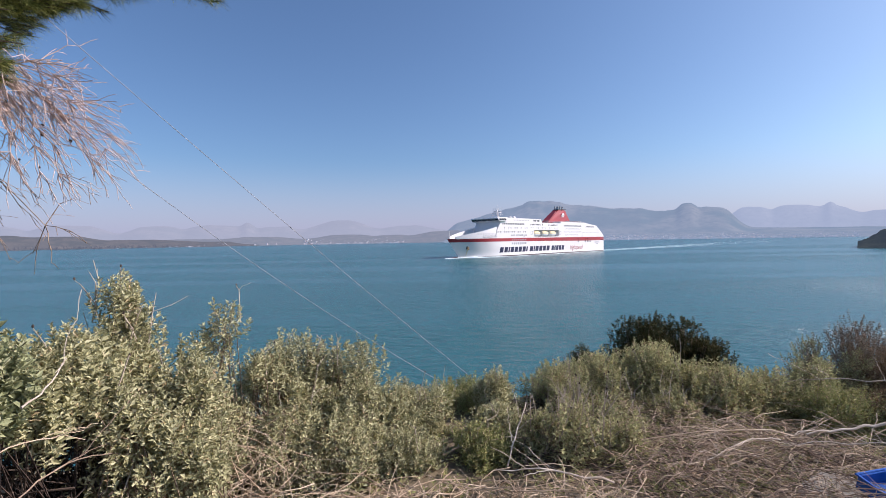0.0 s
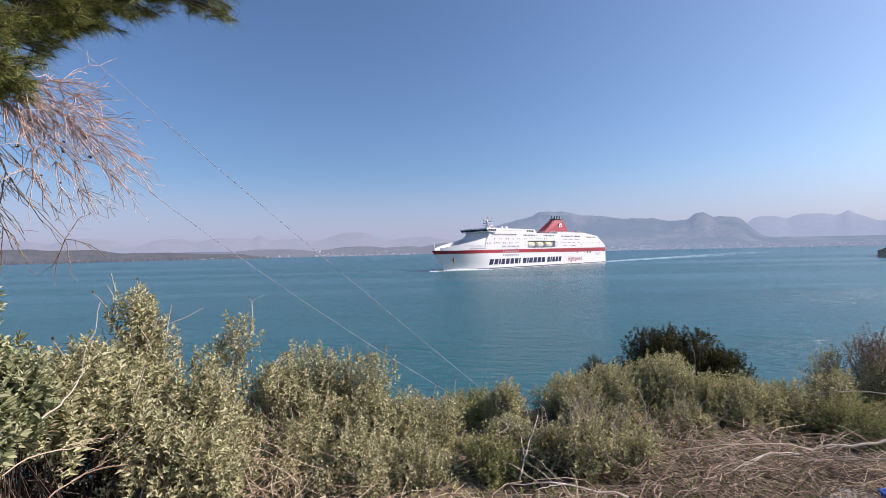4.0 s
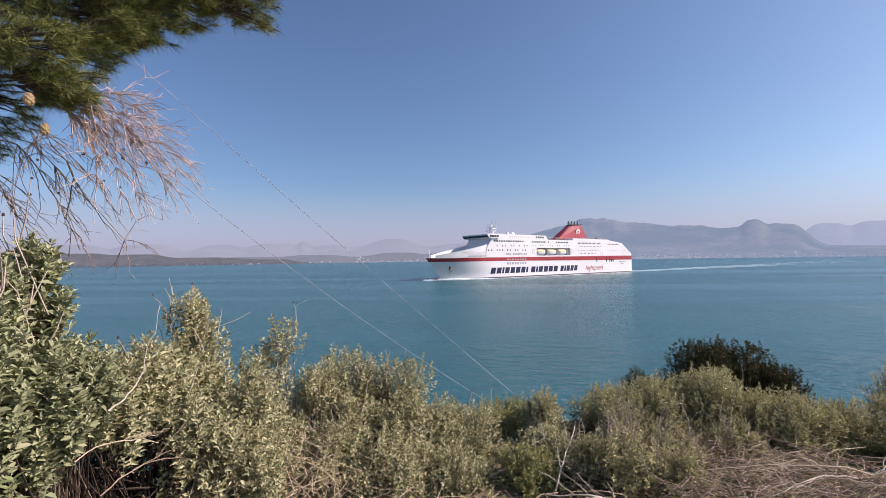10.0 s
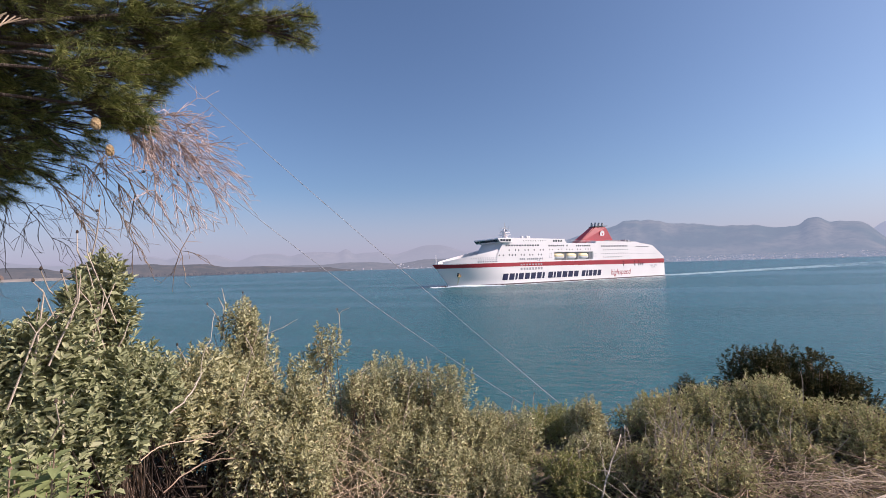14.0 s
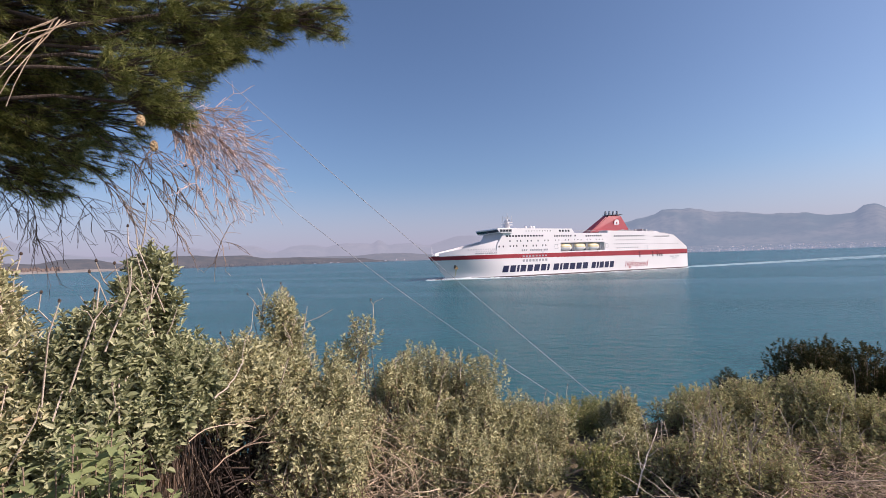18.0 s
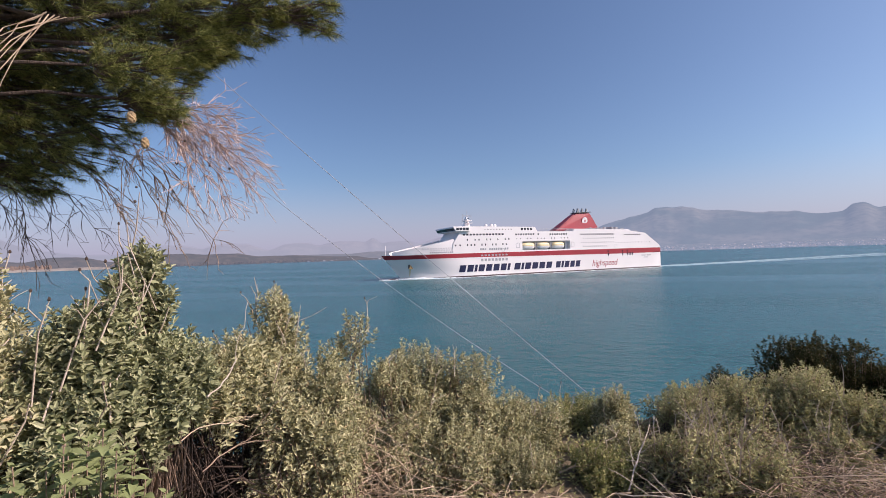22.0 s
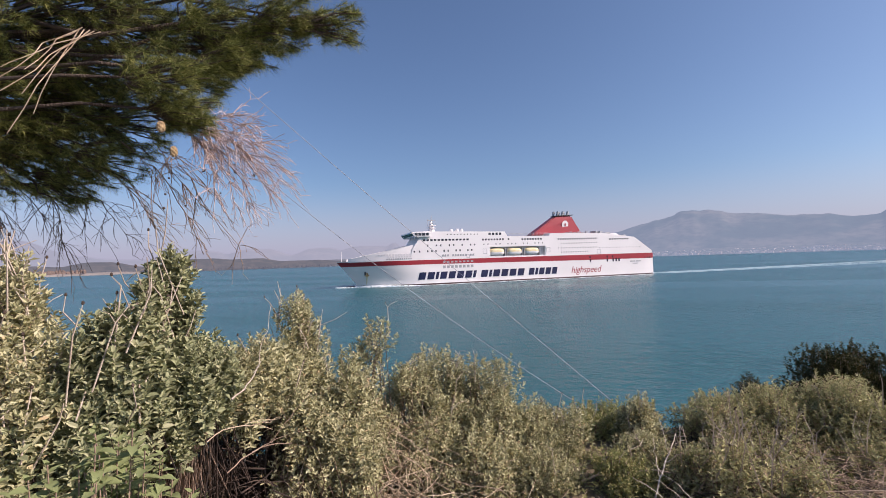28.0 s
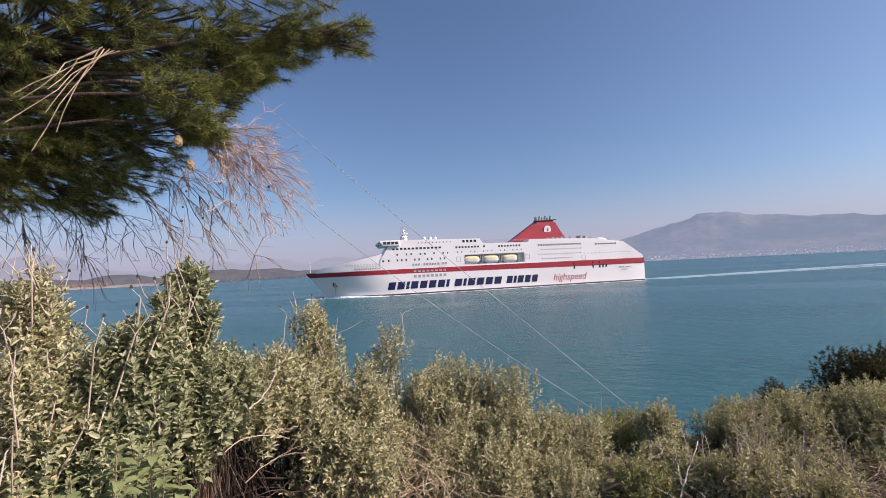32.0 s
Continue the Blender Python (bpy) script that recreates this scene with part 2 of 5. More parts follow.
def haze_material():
    """Haze put in as a glow: emission over transparency, weaker with height."""
    m, nt, b = shader("horizon_haze_glow")
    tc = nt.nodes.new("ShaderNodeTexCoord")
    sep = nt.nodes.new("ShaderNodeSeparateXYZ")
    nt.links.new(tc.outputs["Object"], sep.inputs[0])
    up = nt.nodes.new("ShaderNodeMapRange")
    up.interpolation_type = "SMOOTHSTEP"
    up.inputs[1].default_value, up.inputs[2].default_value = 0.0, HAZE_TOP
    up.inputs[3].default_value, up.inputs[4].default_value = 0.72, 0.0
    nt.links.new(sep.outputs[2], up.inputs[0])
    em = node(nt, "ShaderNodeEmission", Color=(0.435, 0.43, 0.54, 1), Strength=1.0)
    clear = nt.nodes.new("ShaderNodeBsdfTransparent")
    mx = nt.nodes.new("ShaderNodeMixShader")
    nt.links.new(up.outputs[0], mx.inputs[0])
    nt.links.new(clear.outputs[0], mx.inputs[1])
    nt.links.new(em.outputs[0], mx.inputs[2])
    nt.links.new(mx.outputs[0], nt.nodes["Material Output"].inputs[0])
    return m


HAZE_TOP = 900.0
M_HAZE_GLOW = haze_material()
M_SAND = far_hill("far_beach", (0.26, 0.20, 0.13), (0.36, 0.28, 0.19), AIR_GLOW, 0.3, 0.02)

# ---- mesh helpers ----
def part(name, bm, material, parent=None, label=""):
    """A bmesh as one mesh object, under a thing or a part."""
    me = bpy.data.meshes.new(name)
    bm.to_mesh(me)
    bm.free()
    me.materials.append(material)
    ob = new(name, me)
    ob.parent = parent
    if label:
        ob["label"] = label
    return ob


def sheet(name, verts, faces, material, parent=None, label="", smooth=False):
    me = bpy.data.meshes.new(name)
    me.from_pydata(verts if isinstance(verts, list) else verts.tolist(), [], faces if isinstance(faces, list) else faces.tolist())
    me.materials.append(material)
    if smooth:
        me.polygons.foreach_set("use_smooth", [True] * len(me.polygons))
    ob = new(name, me)
    ob.parent = parent
    if label:
        ob["label"] = label
    return ob


def box(bm, x0, x1, y0, y1, z0, z1, bevel=0.0):
    m = Matrix.LocRotScale(((x0 + x1) / 2, (y0 + y1) / 2, (z0 + z1) / 2), None, (x1 - x0, y1 - y0, z1 - z0))
    vs = bmesh.ops.create_cube(bm, size=1, matrix=m)["verts"]
    if bevel:
        bmesh.ops.bevel(bm, geom=list({e for v in vs for e in v.link_edges}), offset=bevel, segments=2, affect="EDGES")
    return bm


def prism(bm, profile, y0, y1):
    """A side profile of (x, z) drawn out from y0 to y1."""
    a = [bm.verts.new((x, y0, z)) for x, z in profile]
    b = [bm.verts.new((x, y1, z)) for x, z in profile]
    n = len(profile)
    bm.faces.new(a)
    bm.faces.new(b[::-1])
    for i in range(n):
        bm.faces.new((a[i], b[i], b[(i + 1) % n], a[(i + 1) % n]))
    bmesh.ops.recalc_face_normals(bm, faces=bm.faces[:])
    return bm


def tubes(paths, sides=5):
    """Tapered tubes: each path is a list of (point, radius). Returns verts and faces."""
    verts, faces = [], []
    for path in paths:
        start = len(verts)
        for i, (p, r) in enumerate(path):
            p = Vector(p)
            a, b = Vector(path[max(i - 1, 0)][0]), Vector(path[min(i + 1, len(path) - 1)][0])
            d = (b - a).normalized() if (b - a).length > 1e-9 else Vector((0, 0, 1))
            u = d.orthogonal().normalized()
            w = d.cross(u)
            for k in range(sides):
                c = 2 * math.pi * k / sides
                verts.append(tuple(p + (u * math.cos(c) + w * math.sin(c)) * r))
        for i in range(len(path) - 1):
            for k in range(sides):
                q = start + i * sides
                faces.append((q + k, q + (k + 1) % sides, q + sides + (k + 1) % sides, q + sides + k))
        faces.append(tuple(range(start + sides - 1, start - 1, -1)))
        faces.append(tuple(start + (len(path) - 1) * sides + k for k in range(sides)))
    return verts, faces


def unit(v):
    return v / np.maximum(np.linalg.norm(v, axis=-1, keepdims=True), 1e-9)


def leaves(base, way, normal, length, width, droop=0.15, plain_kite=False):
    """Folded, pointed leaves from arrays: four faces each, or two for the smallest."""
    n = len(base)
    way = unit(way)
    side = unit(np.cross(way, normal))
    up = np.cross(side, way)
    L, Wd = length[:, None], width[:, None]
    if plain_kite:
        v = np.stack([base, base + way * L * 0.48 + side * Wd * 0.5 + up * Wd * 0.22, base + way * L - up * L * droop, base + way * L * 0.48 - side * Wd * 0.5 + up * Wd * 0.22], 1)
        o = (np.arange(n) * 4)[:, None]
        f = np.concatenate([o + np.array([[0, 1, 2]]), o + np.array([[0, 2, 3]])], 1).reshape(-1, 3)
        return v.reshape(-1, 3), f
    v = np.empty((n, 6, 3))
    v[:, 0] = base
    v[:, 1] = base + way * L * 0.28 + side * Wd * 0.44 + up * Wd * 0.2
    v[:, 2] = base + way * L * 0.66 + side * Wd * 0.42 + up * (Wd * 0.2 - L * droop * 0.4)
    v[:, 3] = base + way * L - up * L * droop
    v[:, 4] = base + way * L * 0.66 - side * Wd * 0.42 + up * (Wd * 0.2 - L * droop * 0.4)
    v[:, 5] = base + way * L * 0.28 - side * Wd * 0.44 + up * Wd * 0.2
    o = (np.arange(n) * 6)[:, None]
    f = np.concatenate([o + np.array([[0, 1, 2]]), o + np.array([[0, 2, 3]]), o + np.array([[0, 3, 4]]), o + np.array([[0, 4, 5]])], 1).reshape(-1, 3)
    return v.reshape(-1, 3), f


def polar(az, dist, z=0.0):
    """A place az degrees to the right of +y."""
    return Vector((math.sin(radians(az)) * dist, math.cos(radians(az)) * dist, z))


def sight(az, el, dist):
    """A place seen from the standing point in that direction, at that distance."""
    a, e = radians(az), radians(el)
    return Vector((math.sin(a) * math.cos(e) * dist, math.cos(a) * math.cos(e) * dist, 13.22 + math.sin(e) * dist))

# ---- sea, ground and distance ----
SEA = -1.0      # level of the water


def sea():
    r, n = 4900.0, 96
    verts = [(0.0, 1500.0, SEA)] + [(math.sin(2 * math.pi * i / n) * r, math.cos(2 * math.pi * i / n) * r, SEA) for i in range(n)]
    faces = [(0, 1 + (i + 1) % n, 1 + i) for i in range(n)]
    tagged(sheet("water", verts, faces, M_WATER), "calm teal sea with small ripples", "sea", kind="structure")


def ground_z(x, y):
    z = 11.6 + 0.10 * noise.noise((x * 0.5, y * 0.5, 3.0)) + 0.05 * noise.noise((x * 1.9, y * 1.9, 8.0))
    if y < 0:
        z += -y * 0.10 + 0.35 * noise.noise((x * 0.07, y * 0.07, 1.0)) * min(1, -y / 8)
    edge = 4.5 + max(-2.2, min(0.0, (x + 1.2) * 0.75)) + max(0.0, min(0.45, (x - 0.6) * 0.8)) - max(0.0, min(1.1, (x - 1.9) * 1.1))
    s = y - edge - 0.25 * noise.noise((x * 0.5, 0, 5.0))
    if s > 0:
        z -= 0.72 * s * s / (s + 0.5) - 0.25 * noise.noise((x * 0.4, y * 0.4, 11.0))
    return z


def ground():
    xs = np.concatenate([np.linspace(-160, -14, 40), np.linspace(-13.5, 13.5, 109), np.linspace(14, 160, 40)])
    ys = np.concatenate([np.linspace(-150, -6, 36), np.linspace(-5.75, 12, 72), np.linspace(12.5, 32, 30)])
    verts = [(x, y, ground_z(x, y)) for y in ys for x in xs]
    w = len(xs)
    faces = [(j * w + i, j * w + i + 1, (j + 1) * w + i + 1, (j + 1) * w + i) for j in range(len(ys) - 1) for i in range(w - 1)]
    tagged(sheet("ground", verts, faces, M_SOIL, smooth=True), "dry brown soil of a steep sea bank", "ground", kind="structure")


def hills(name, near, ridge, back, summits, base, az0, az1, rough, material, label, seed, category="mountains"):
    """A range across the bay. summits: bearing, height and half-width in degrees, steepness; base: its lowest crest in degrees."""
    azs = np.arange(az0, az1 + 0.01, 0.22)
    rows = 16
    verts = []
    for j in range(rows):
        s = j / (rows - 1)
        d = near + (ridge - near) * min(1, s / 0.7) if s <= 0.7 else ridge + (back - ridge) * (s - 0.7) / 0.3
        lift = math.sin(min(1, s / 0.7) * math.pi / 2) ** 1.3 if s <= 0.7 else 1 - ((s - 0.7) / 0.3) ** 2
        for a in azs:
            rest = sum((max(0.0, h - base) / (1 + abs((a - c) / w) ** p)) ** 5 for c, h, w, p in summits)
            crest = base + rest ** 0.2
            fade = min(1, (a - az0) / 3, (az1 - a) / 3)
            crest = crest * max(0.02, fade) if base > 0 else crest
            crest += rough * crest * 0.12 * (noise.noise((a * 0.5, seed, 0)) + 0.5 * noise.noise((a * 1.5, seed, 4)))
            crest *= 1 + rough * 0.25 * (1 - s) * noise.noise((a * 0.6, s * 2.4, seed + 7))
            z = (math.tan(radians(crest)) * ridge + 13) * lift - (2 if j in (0, rows - 1) else 0)
            z += rough * 5 * noise.noise((a * 2.3, s * 9, seed)) * lift * (1 - lift * 0.6)
            verts.append(tuple(polar(a, d, z)))
    w = len(azs)
    faces = [(j * w + i, j * w + i + 1, (j + 1) * w + i + 1, (j + 1) * w + i) for j in range(rows - 1) for i in range(w - 1)]
    tagged(sheet(name, verts, faces, material, smooth=True), label, category, kind="structure")


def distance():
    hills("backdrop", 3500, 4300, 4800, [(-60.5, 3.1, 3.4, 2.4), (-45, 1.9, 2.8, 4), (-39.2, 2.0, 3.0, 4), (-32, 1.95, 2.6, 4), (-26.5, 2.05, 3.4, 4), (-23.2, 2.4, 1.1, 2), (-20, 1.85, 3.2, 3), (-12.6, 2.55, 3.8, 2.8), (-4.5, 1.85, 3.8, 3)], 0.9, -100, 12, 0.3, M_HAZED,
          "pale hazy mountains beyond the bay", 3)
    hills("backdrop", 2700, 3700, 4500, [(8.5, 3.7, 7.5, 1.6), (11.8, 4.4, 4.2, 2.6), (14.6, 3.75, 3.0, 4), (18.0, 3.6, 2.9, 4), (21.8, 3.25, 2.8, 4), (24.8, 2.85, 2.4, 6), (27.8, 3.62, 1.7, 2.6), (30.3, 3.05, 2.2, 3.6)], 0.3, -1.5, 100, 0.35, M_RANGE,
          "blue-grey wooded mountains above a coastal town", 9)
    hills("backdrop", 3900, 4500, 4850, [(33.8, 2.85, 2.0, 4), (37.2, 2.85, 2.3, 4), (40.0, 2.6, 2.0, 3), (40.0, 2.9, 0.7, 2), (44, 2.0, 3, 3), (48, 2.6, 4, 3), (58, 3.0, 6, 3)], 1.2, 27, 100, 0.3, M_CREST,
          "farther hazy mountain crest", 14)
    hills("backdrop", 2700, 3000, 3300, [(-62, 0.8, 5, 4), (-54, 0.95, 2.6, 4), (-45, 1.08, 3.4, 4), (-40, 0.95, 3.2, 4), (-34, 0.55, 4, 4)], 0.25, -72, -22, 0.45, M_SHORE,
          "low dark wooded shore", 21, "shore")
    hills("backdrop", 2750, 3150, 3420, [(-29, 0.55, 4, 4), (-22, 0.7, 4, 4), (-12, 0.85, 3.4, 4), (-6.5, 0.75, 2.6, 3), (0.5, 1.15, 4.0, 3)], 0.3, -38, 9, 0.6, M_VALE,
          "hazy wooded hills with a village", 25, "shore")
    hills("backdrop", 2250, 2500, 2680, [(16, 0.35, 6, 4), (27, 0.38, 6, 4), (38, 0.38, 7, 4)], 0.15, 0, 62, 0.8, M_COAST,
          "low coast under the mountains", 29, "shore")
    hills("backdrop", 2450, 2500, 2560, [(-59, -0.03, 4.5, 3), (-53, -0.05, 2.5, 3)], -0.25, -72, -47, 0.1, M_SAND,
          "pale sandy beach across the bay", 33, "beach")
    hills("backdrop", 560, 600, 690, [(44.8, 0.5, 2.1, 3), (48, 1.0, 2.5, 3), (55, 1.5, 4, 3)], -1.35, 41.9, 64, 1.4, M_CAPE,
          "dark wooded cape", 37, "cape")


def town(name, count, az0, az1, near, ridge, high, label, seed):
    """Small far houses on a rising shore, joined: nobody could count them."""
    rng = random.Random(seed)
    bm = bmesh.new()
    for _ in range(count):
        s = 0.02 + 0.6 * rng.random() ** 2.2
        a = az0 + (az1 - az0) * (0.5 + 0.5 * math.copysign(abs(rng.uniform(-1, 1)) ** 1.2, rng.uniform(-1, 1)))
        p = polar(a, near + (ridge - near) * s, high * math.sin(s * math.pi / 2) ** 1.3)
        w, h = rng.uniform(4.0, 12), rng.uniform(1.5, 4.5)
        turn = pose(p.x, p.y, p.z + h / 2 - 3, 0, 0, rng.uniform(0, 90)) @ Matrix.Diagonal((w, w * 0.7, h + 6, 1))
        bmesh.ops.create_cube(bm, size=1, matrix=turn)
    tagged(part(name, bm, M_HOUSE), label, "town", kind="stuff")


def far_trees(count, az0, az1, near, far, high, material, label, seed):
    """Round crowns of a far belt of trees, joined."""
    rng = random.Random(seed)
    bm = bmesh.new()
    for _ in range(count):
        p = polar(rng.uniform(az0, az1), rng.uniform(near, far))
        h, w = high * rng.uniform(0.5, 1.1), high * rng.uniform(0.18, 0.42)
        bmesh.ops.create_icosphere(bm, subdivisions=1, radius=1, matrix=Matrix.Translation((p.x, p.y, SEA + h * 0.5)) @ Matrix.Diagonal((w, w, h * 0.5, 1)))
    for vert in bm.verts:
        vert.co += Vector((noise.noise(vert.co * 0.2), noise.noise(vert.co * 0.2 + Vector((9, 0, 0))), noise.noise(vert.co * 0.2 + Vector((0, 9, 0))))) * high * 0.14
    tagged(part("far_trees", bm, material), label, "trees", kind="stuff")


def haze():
    """An added glowing ring that stands in for haze behind the farthest mountains."""
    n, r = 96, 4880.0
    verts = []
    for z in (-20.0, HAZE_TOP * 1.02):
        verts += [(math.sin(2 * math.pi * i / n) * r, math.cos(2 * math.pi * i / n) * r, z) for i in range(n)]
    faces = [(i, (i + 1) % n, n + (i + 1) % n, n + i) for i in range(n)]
    ring = tagged(sheet("backdrop", verts, faces, M_HAZE_GLOW), "pale lilac glow added for haze over the horizon", "haze", kind="structure")
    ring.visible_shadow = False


sea()
ground()
distance()
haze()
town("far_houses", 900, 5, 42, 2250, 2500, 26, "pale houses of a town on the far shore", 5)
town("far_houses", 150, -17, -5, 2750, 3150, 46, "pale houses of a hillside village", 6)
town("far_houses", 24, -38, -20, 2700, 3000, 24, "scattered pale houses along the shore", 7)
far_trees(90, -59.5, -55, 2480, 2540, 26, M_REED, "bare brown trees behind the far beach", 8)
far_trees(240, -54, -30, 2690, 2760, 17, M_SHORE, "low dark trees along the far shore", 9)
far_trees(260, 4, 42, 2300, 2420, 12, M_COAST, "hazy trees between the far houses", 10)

# ---- ferry ----
def half(x, z):
    """Half-breadth of the hull at station x, height z above the water."""
    q = min(1, max(0, z / 14))
    stem = 94.5 + 12.5 * q
    run = 48 - 4 * q
    if x >= stem:
        return 0.0
    u = min(1, (stem - x) / run)
    y = 13.2 * (1 - (1 - u) ** (2.1 + 0.3 * q))
    if x < -95:
        y *= 1 - 0.05 * ((-95 - x) / 10) ** 2
    return y


def hull_strip(levels, xs, proud=0.0, both=True, top=None, bottom=None):
    """Plating between heights; top and bottom may vary along the ship."""
    verts, faces = [], []
    for side in ((1, -1) if both else (1,)):
        o = len(verts)
        for x in xs:
            for k in range(levels):
                s = k / (levels - 1)
                z = bottom(x) + (top(x) - bottom(x)) * s
                q = min(1, max(0, z / 14))
                stem = 94.5 + 12.5 * q
                xx = min(x, stem)
                verts.append((xx + (proud if x >= stem else 0), side * (half(xx, z) + proud), z))
        n = len(xs)
        for i in range(n - 1):
            for k in range(levels - 1):
                a, b, c, d = o + i * levels + k, o + i * levels + k + 1, o + (i + 1) * levels + k + 1, o + (i + 1) * levels + k
                faces.append((a, b, c, d) if side > 0 else (a, d, c, b))
    return verts, faces


def smooth_bevel(ob, width):
    b = ob.modifiers.new("bevel", "BEVEL")
    b.width, b.segments, b.limit_method = width, 2, "ANGLE"


STRIPE_TOP = lambda x: 13.75
STRIPE_LOW = lambda x: 11.35 - 0.9 * min(1, max(0, (50 - x) / 110))


def ferry():
    ship = tagged(new("ferry"), "large white passenger ferry with red stripe and red funnel", "ship")
    ship.scale = (1, 1, 1.075)
    xs = list(np.concatenate([np.linspace(-105, 20, 36), np.linspace(24, 107, 42)]))
    v, f = hull_strip(9, xs, top=lambda x: 14.0, bottom=lambda x: 0.9)
    n = len(v) // 2
    a = list(range(0, 9))
    f.append(tuple([k for k in a] + [n + k for k in reversed(a)]))           # transom
    f += [(i * 9 + 8, n + i * 9 + 8, n + (i + 1) * 9 + 8, (i + 1) * 9 + 8) for i in range(len(xs) - 1)]   # deck
    sheet("hull", v, f, M_WHITE, ship, "white painted steel hull", smooth=False)
    v, f = hull_strip(3, xs, 0.01, top=lambda x: 0.9, bottom=lambda x: -1.5)
    sheet("boot_top", v, f, M_KEEL, ship, "dark red band at the waterline")
    v, f = hull_strip(4, xs, 0.05, top=STRIPE_TOP, bottom=STRIPE_LOW)
    sheet("stripe", v, f, M_RED, ship, "dark red painted stripe")
    # superstructure with a recess for the boats
    bm = bmesh.new()
    prism(bm, [(66, 13.7), (65, 19.5), (61, 24.9), (58, 29.3), (6, 28.7), (4, 25.9), (-25, 25.7), (-25.5, 27.3), (-66, 26.7), (-90, 24.1), (-103.8, 15.4), (-104.2, 13.7)], -13.1, 10.0)
    prism(bm, [(66, 13.7), (65, 19.5), (61, 24.9), (58, 29.3), (16, 28.8), (16, 13.7)], 10.0, 13.1)
    prism(bm, [(16, 19.9), (16, 28.8), (6, 28.7), (4, 25.9), (-22, 25.72), (-22, 19.9)], 10.0, 13.1)
    prism(bm, [(-22, 13.7), (-22, 25.72), (-25, 25.7), (-25.5, 27.3), (-66, 26.7), (-90, 24.1), (-103.8, 15.4), (-104.2, 13.7)], 10.0, 13.1)
    prism(bm, [(16, 13.7), (16, 14.6), (-22, 14.6), (-22, 13.7)], 10.0, 13.1)
    ob = part("superstructure", bm, M_WHITE, ship, "white steel decks")
    # sloping bulwarks round the bow deck
    for side in (1, -1):
        verts, faces = [], []
        stations = np.linspace(64, 101, 20)
        for x in stations:
            s = (x - 64) / 37
            top = 22.3 - 6.9 * s ** 0.92
            y = min(13.1, half(x, 14) - 0.05)
            lean = 0.35 * (top - 14)
            for yy, zz in ((y, 13.6), (y - lean * 0.25, top), (y - lean * 0.25 - 0.7, top), (y - 0.9, 13.6)):
                verts.append((x, side * yy, zz))
        for i in range(len(stations) - 1):
            for k in range(4):
                q = (i * 4 + k, i * 4 + (k + 1) % 4, i * 4 + 4 + (k + 1) % 4, i * 4 + 4 + k)
                faces.append(q if side < 0 else q[::-1])
        e = (len(stations) - 1) * 4
        faces += [(0, 1, 2, 3), (e + 3, e + 2, e + 1, e)]
        sheet("bulwark", verts, faces, M_WHITE, ship, "white sloping bulwark of the bow")
    for k in range(5):
        bm = bmesh.new()
        box(bm, 76 + k * 4.5, 77.6 + k * 4.5, -2 + (k % 2) * 3, 0 + (k % 2) * 3, 14, 15.4, 0.1)
        part("winch", bm, M_STEEL, ship, "grey mooring winch")
    bm = bmesh.new()
    box(bm, 104, 104.25, -0.1, 0.1, 14, 19.5)
    part("jack_staff", bm, M_WHITE, ship)
    # bridge
    bm = bmesh.new()
    prism(bm, [(54, 26.2), (63.6, 26.4), (65.6, 28.5), (65.0, 29.1), (54, 29.2)], -14.6, 14.6)
    ob = part("bridge", bm, M_WHITE, ship, "white navigating bridge with wings")
    smooth_bevel(ob, 0.25)
    bm = bmesh.new()
    for k in range(22):
        y = -14.2 + k * 1.31
        prism(bm, [(64.14, 26.85), (65.37, 28.15), (65.2, 28.25), (63.95, 26.95)], y, y + 1.12)
    part("bridge_window", bm, M_PANE, ship, "dark band of bridge windows")
    for x in (55, 57.2, 59.4, 61.6):
        bm = bmesh.new()
        box(bm, x, x + 1.85, 14.5, 14.66, 27.0, 28.4)
        part("bridge_window", bm, M_PANE, ship)
    # mast
    bm = bmesh.new()
    bmesh.ops.create_cone(bm, cap_ends=True, segments=12, radius1=2.7, radius2=0.6, depth=6.8, matrix=Matrix.Translation((49.5, 0, 32.4)))
    mast = part("mast", bm, M_WHITE, ship, "white conical radar mast")
    bm = bmesh.new()
    box(bm, 46.5, 51.5, -0.2, 0.2, 36.2, 36.6)
    box(bm, 48.8, 49.2, -3.6, 3.6, 34.4, 34.8)
    box(bm, 48.9, 49.1, -0.1, 0.1, 35, 39.6)
    part("radar_arm", bm, M_STEEL, mast)
    for z, w in ((31.6, 4.6), (33.2, 3.8)):
        bm = bmesh.new()
        box(bm, 47.4, 51.2, -w, w, z, z + 0.3)
        part("yard", bm, M_WHITE, mast, "white cross platform of the mast")
    for x, y in ((47.6, 3.2), (51.0, -2.5), (50.2, 2.8)):
        bm = bmesh.new()
        box(bm, x - 0.08, x + 0.08, y - 0.08, y + 0.08, 33.4, 37.6)
        part("whip_aerial", bm, M_STEEL, mast)
    for x, y in ((38, 5), (34.5, 6), (31, 4)):
        bm = bmesh.new()
        bmesh.ops.create_uvsphere(bm, u_segments=14, v_segments=8, radius=1.1, matrix=Matrix.Translation((x, y, 30.0)))
        part("antenna_dome", bm, M_WHITE, ship, "white radome")
    # funnel
    bm = bmesh.new()
    low = [(-17, -4.6), (-17, 4.6), (-55, 5.4), (-55, -5.4)]
    high = [(-36, -2.6), (-36, 2.6), (-48, 3.4), (-48, -3.4)]
    a = [bm.verts.new((x, y, 26.4)) for x, y in low]
    b = [bm.verts.new((x, y, 38.3)) for x, y in high]
    bm.faces.new(a)
    bm.faces.new(b[::-1])
    for k in range(4):
        bm.faces.new((a[k], b[k], b[(k + 1) % 4], a[(k + 1) % 4]))
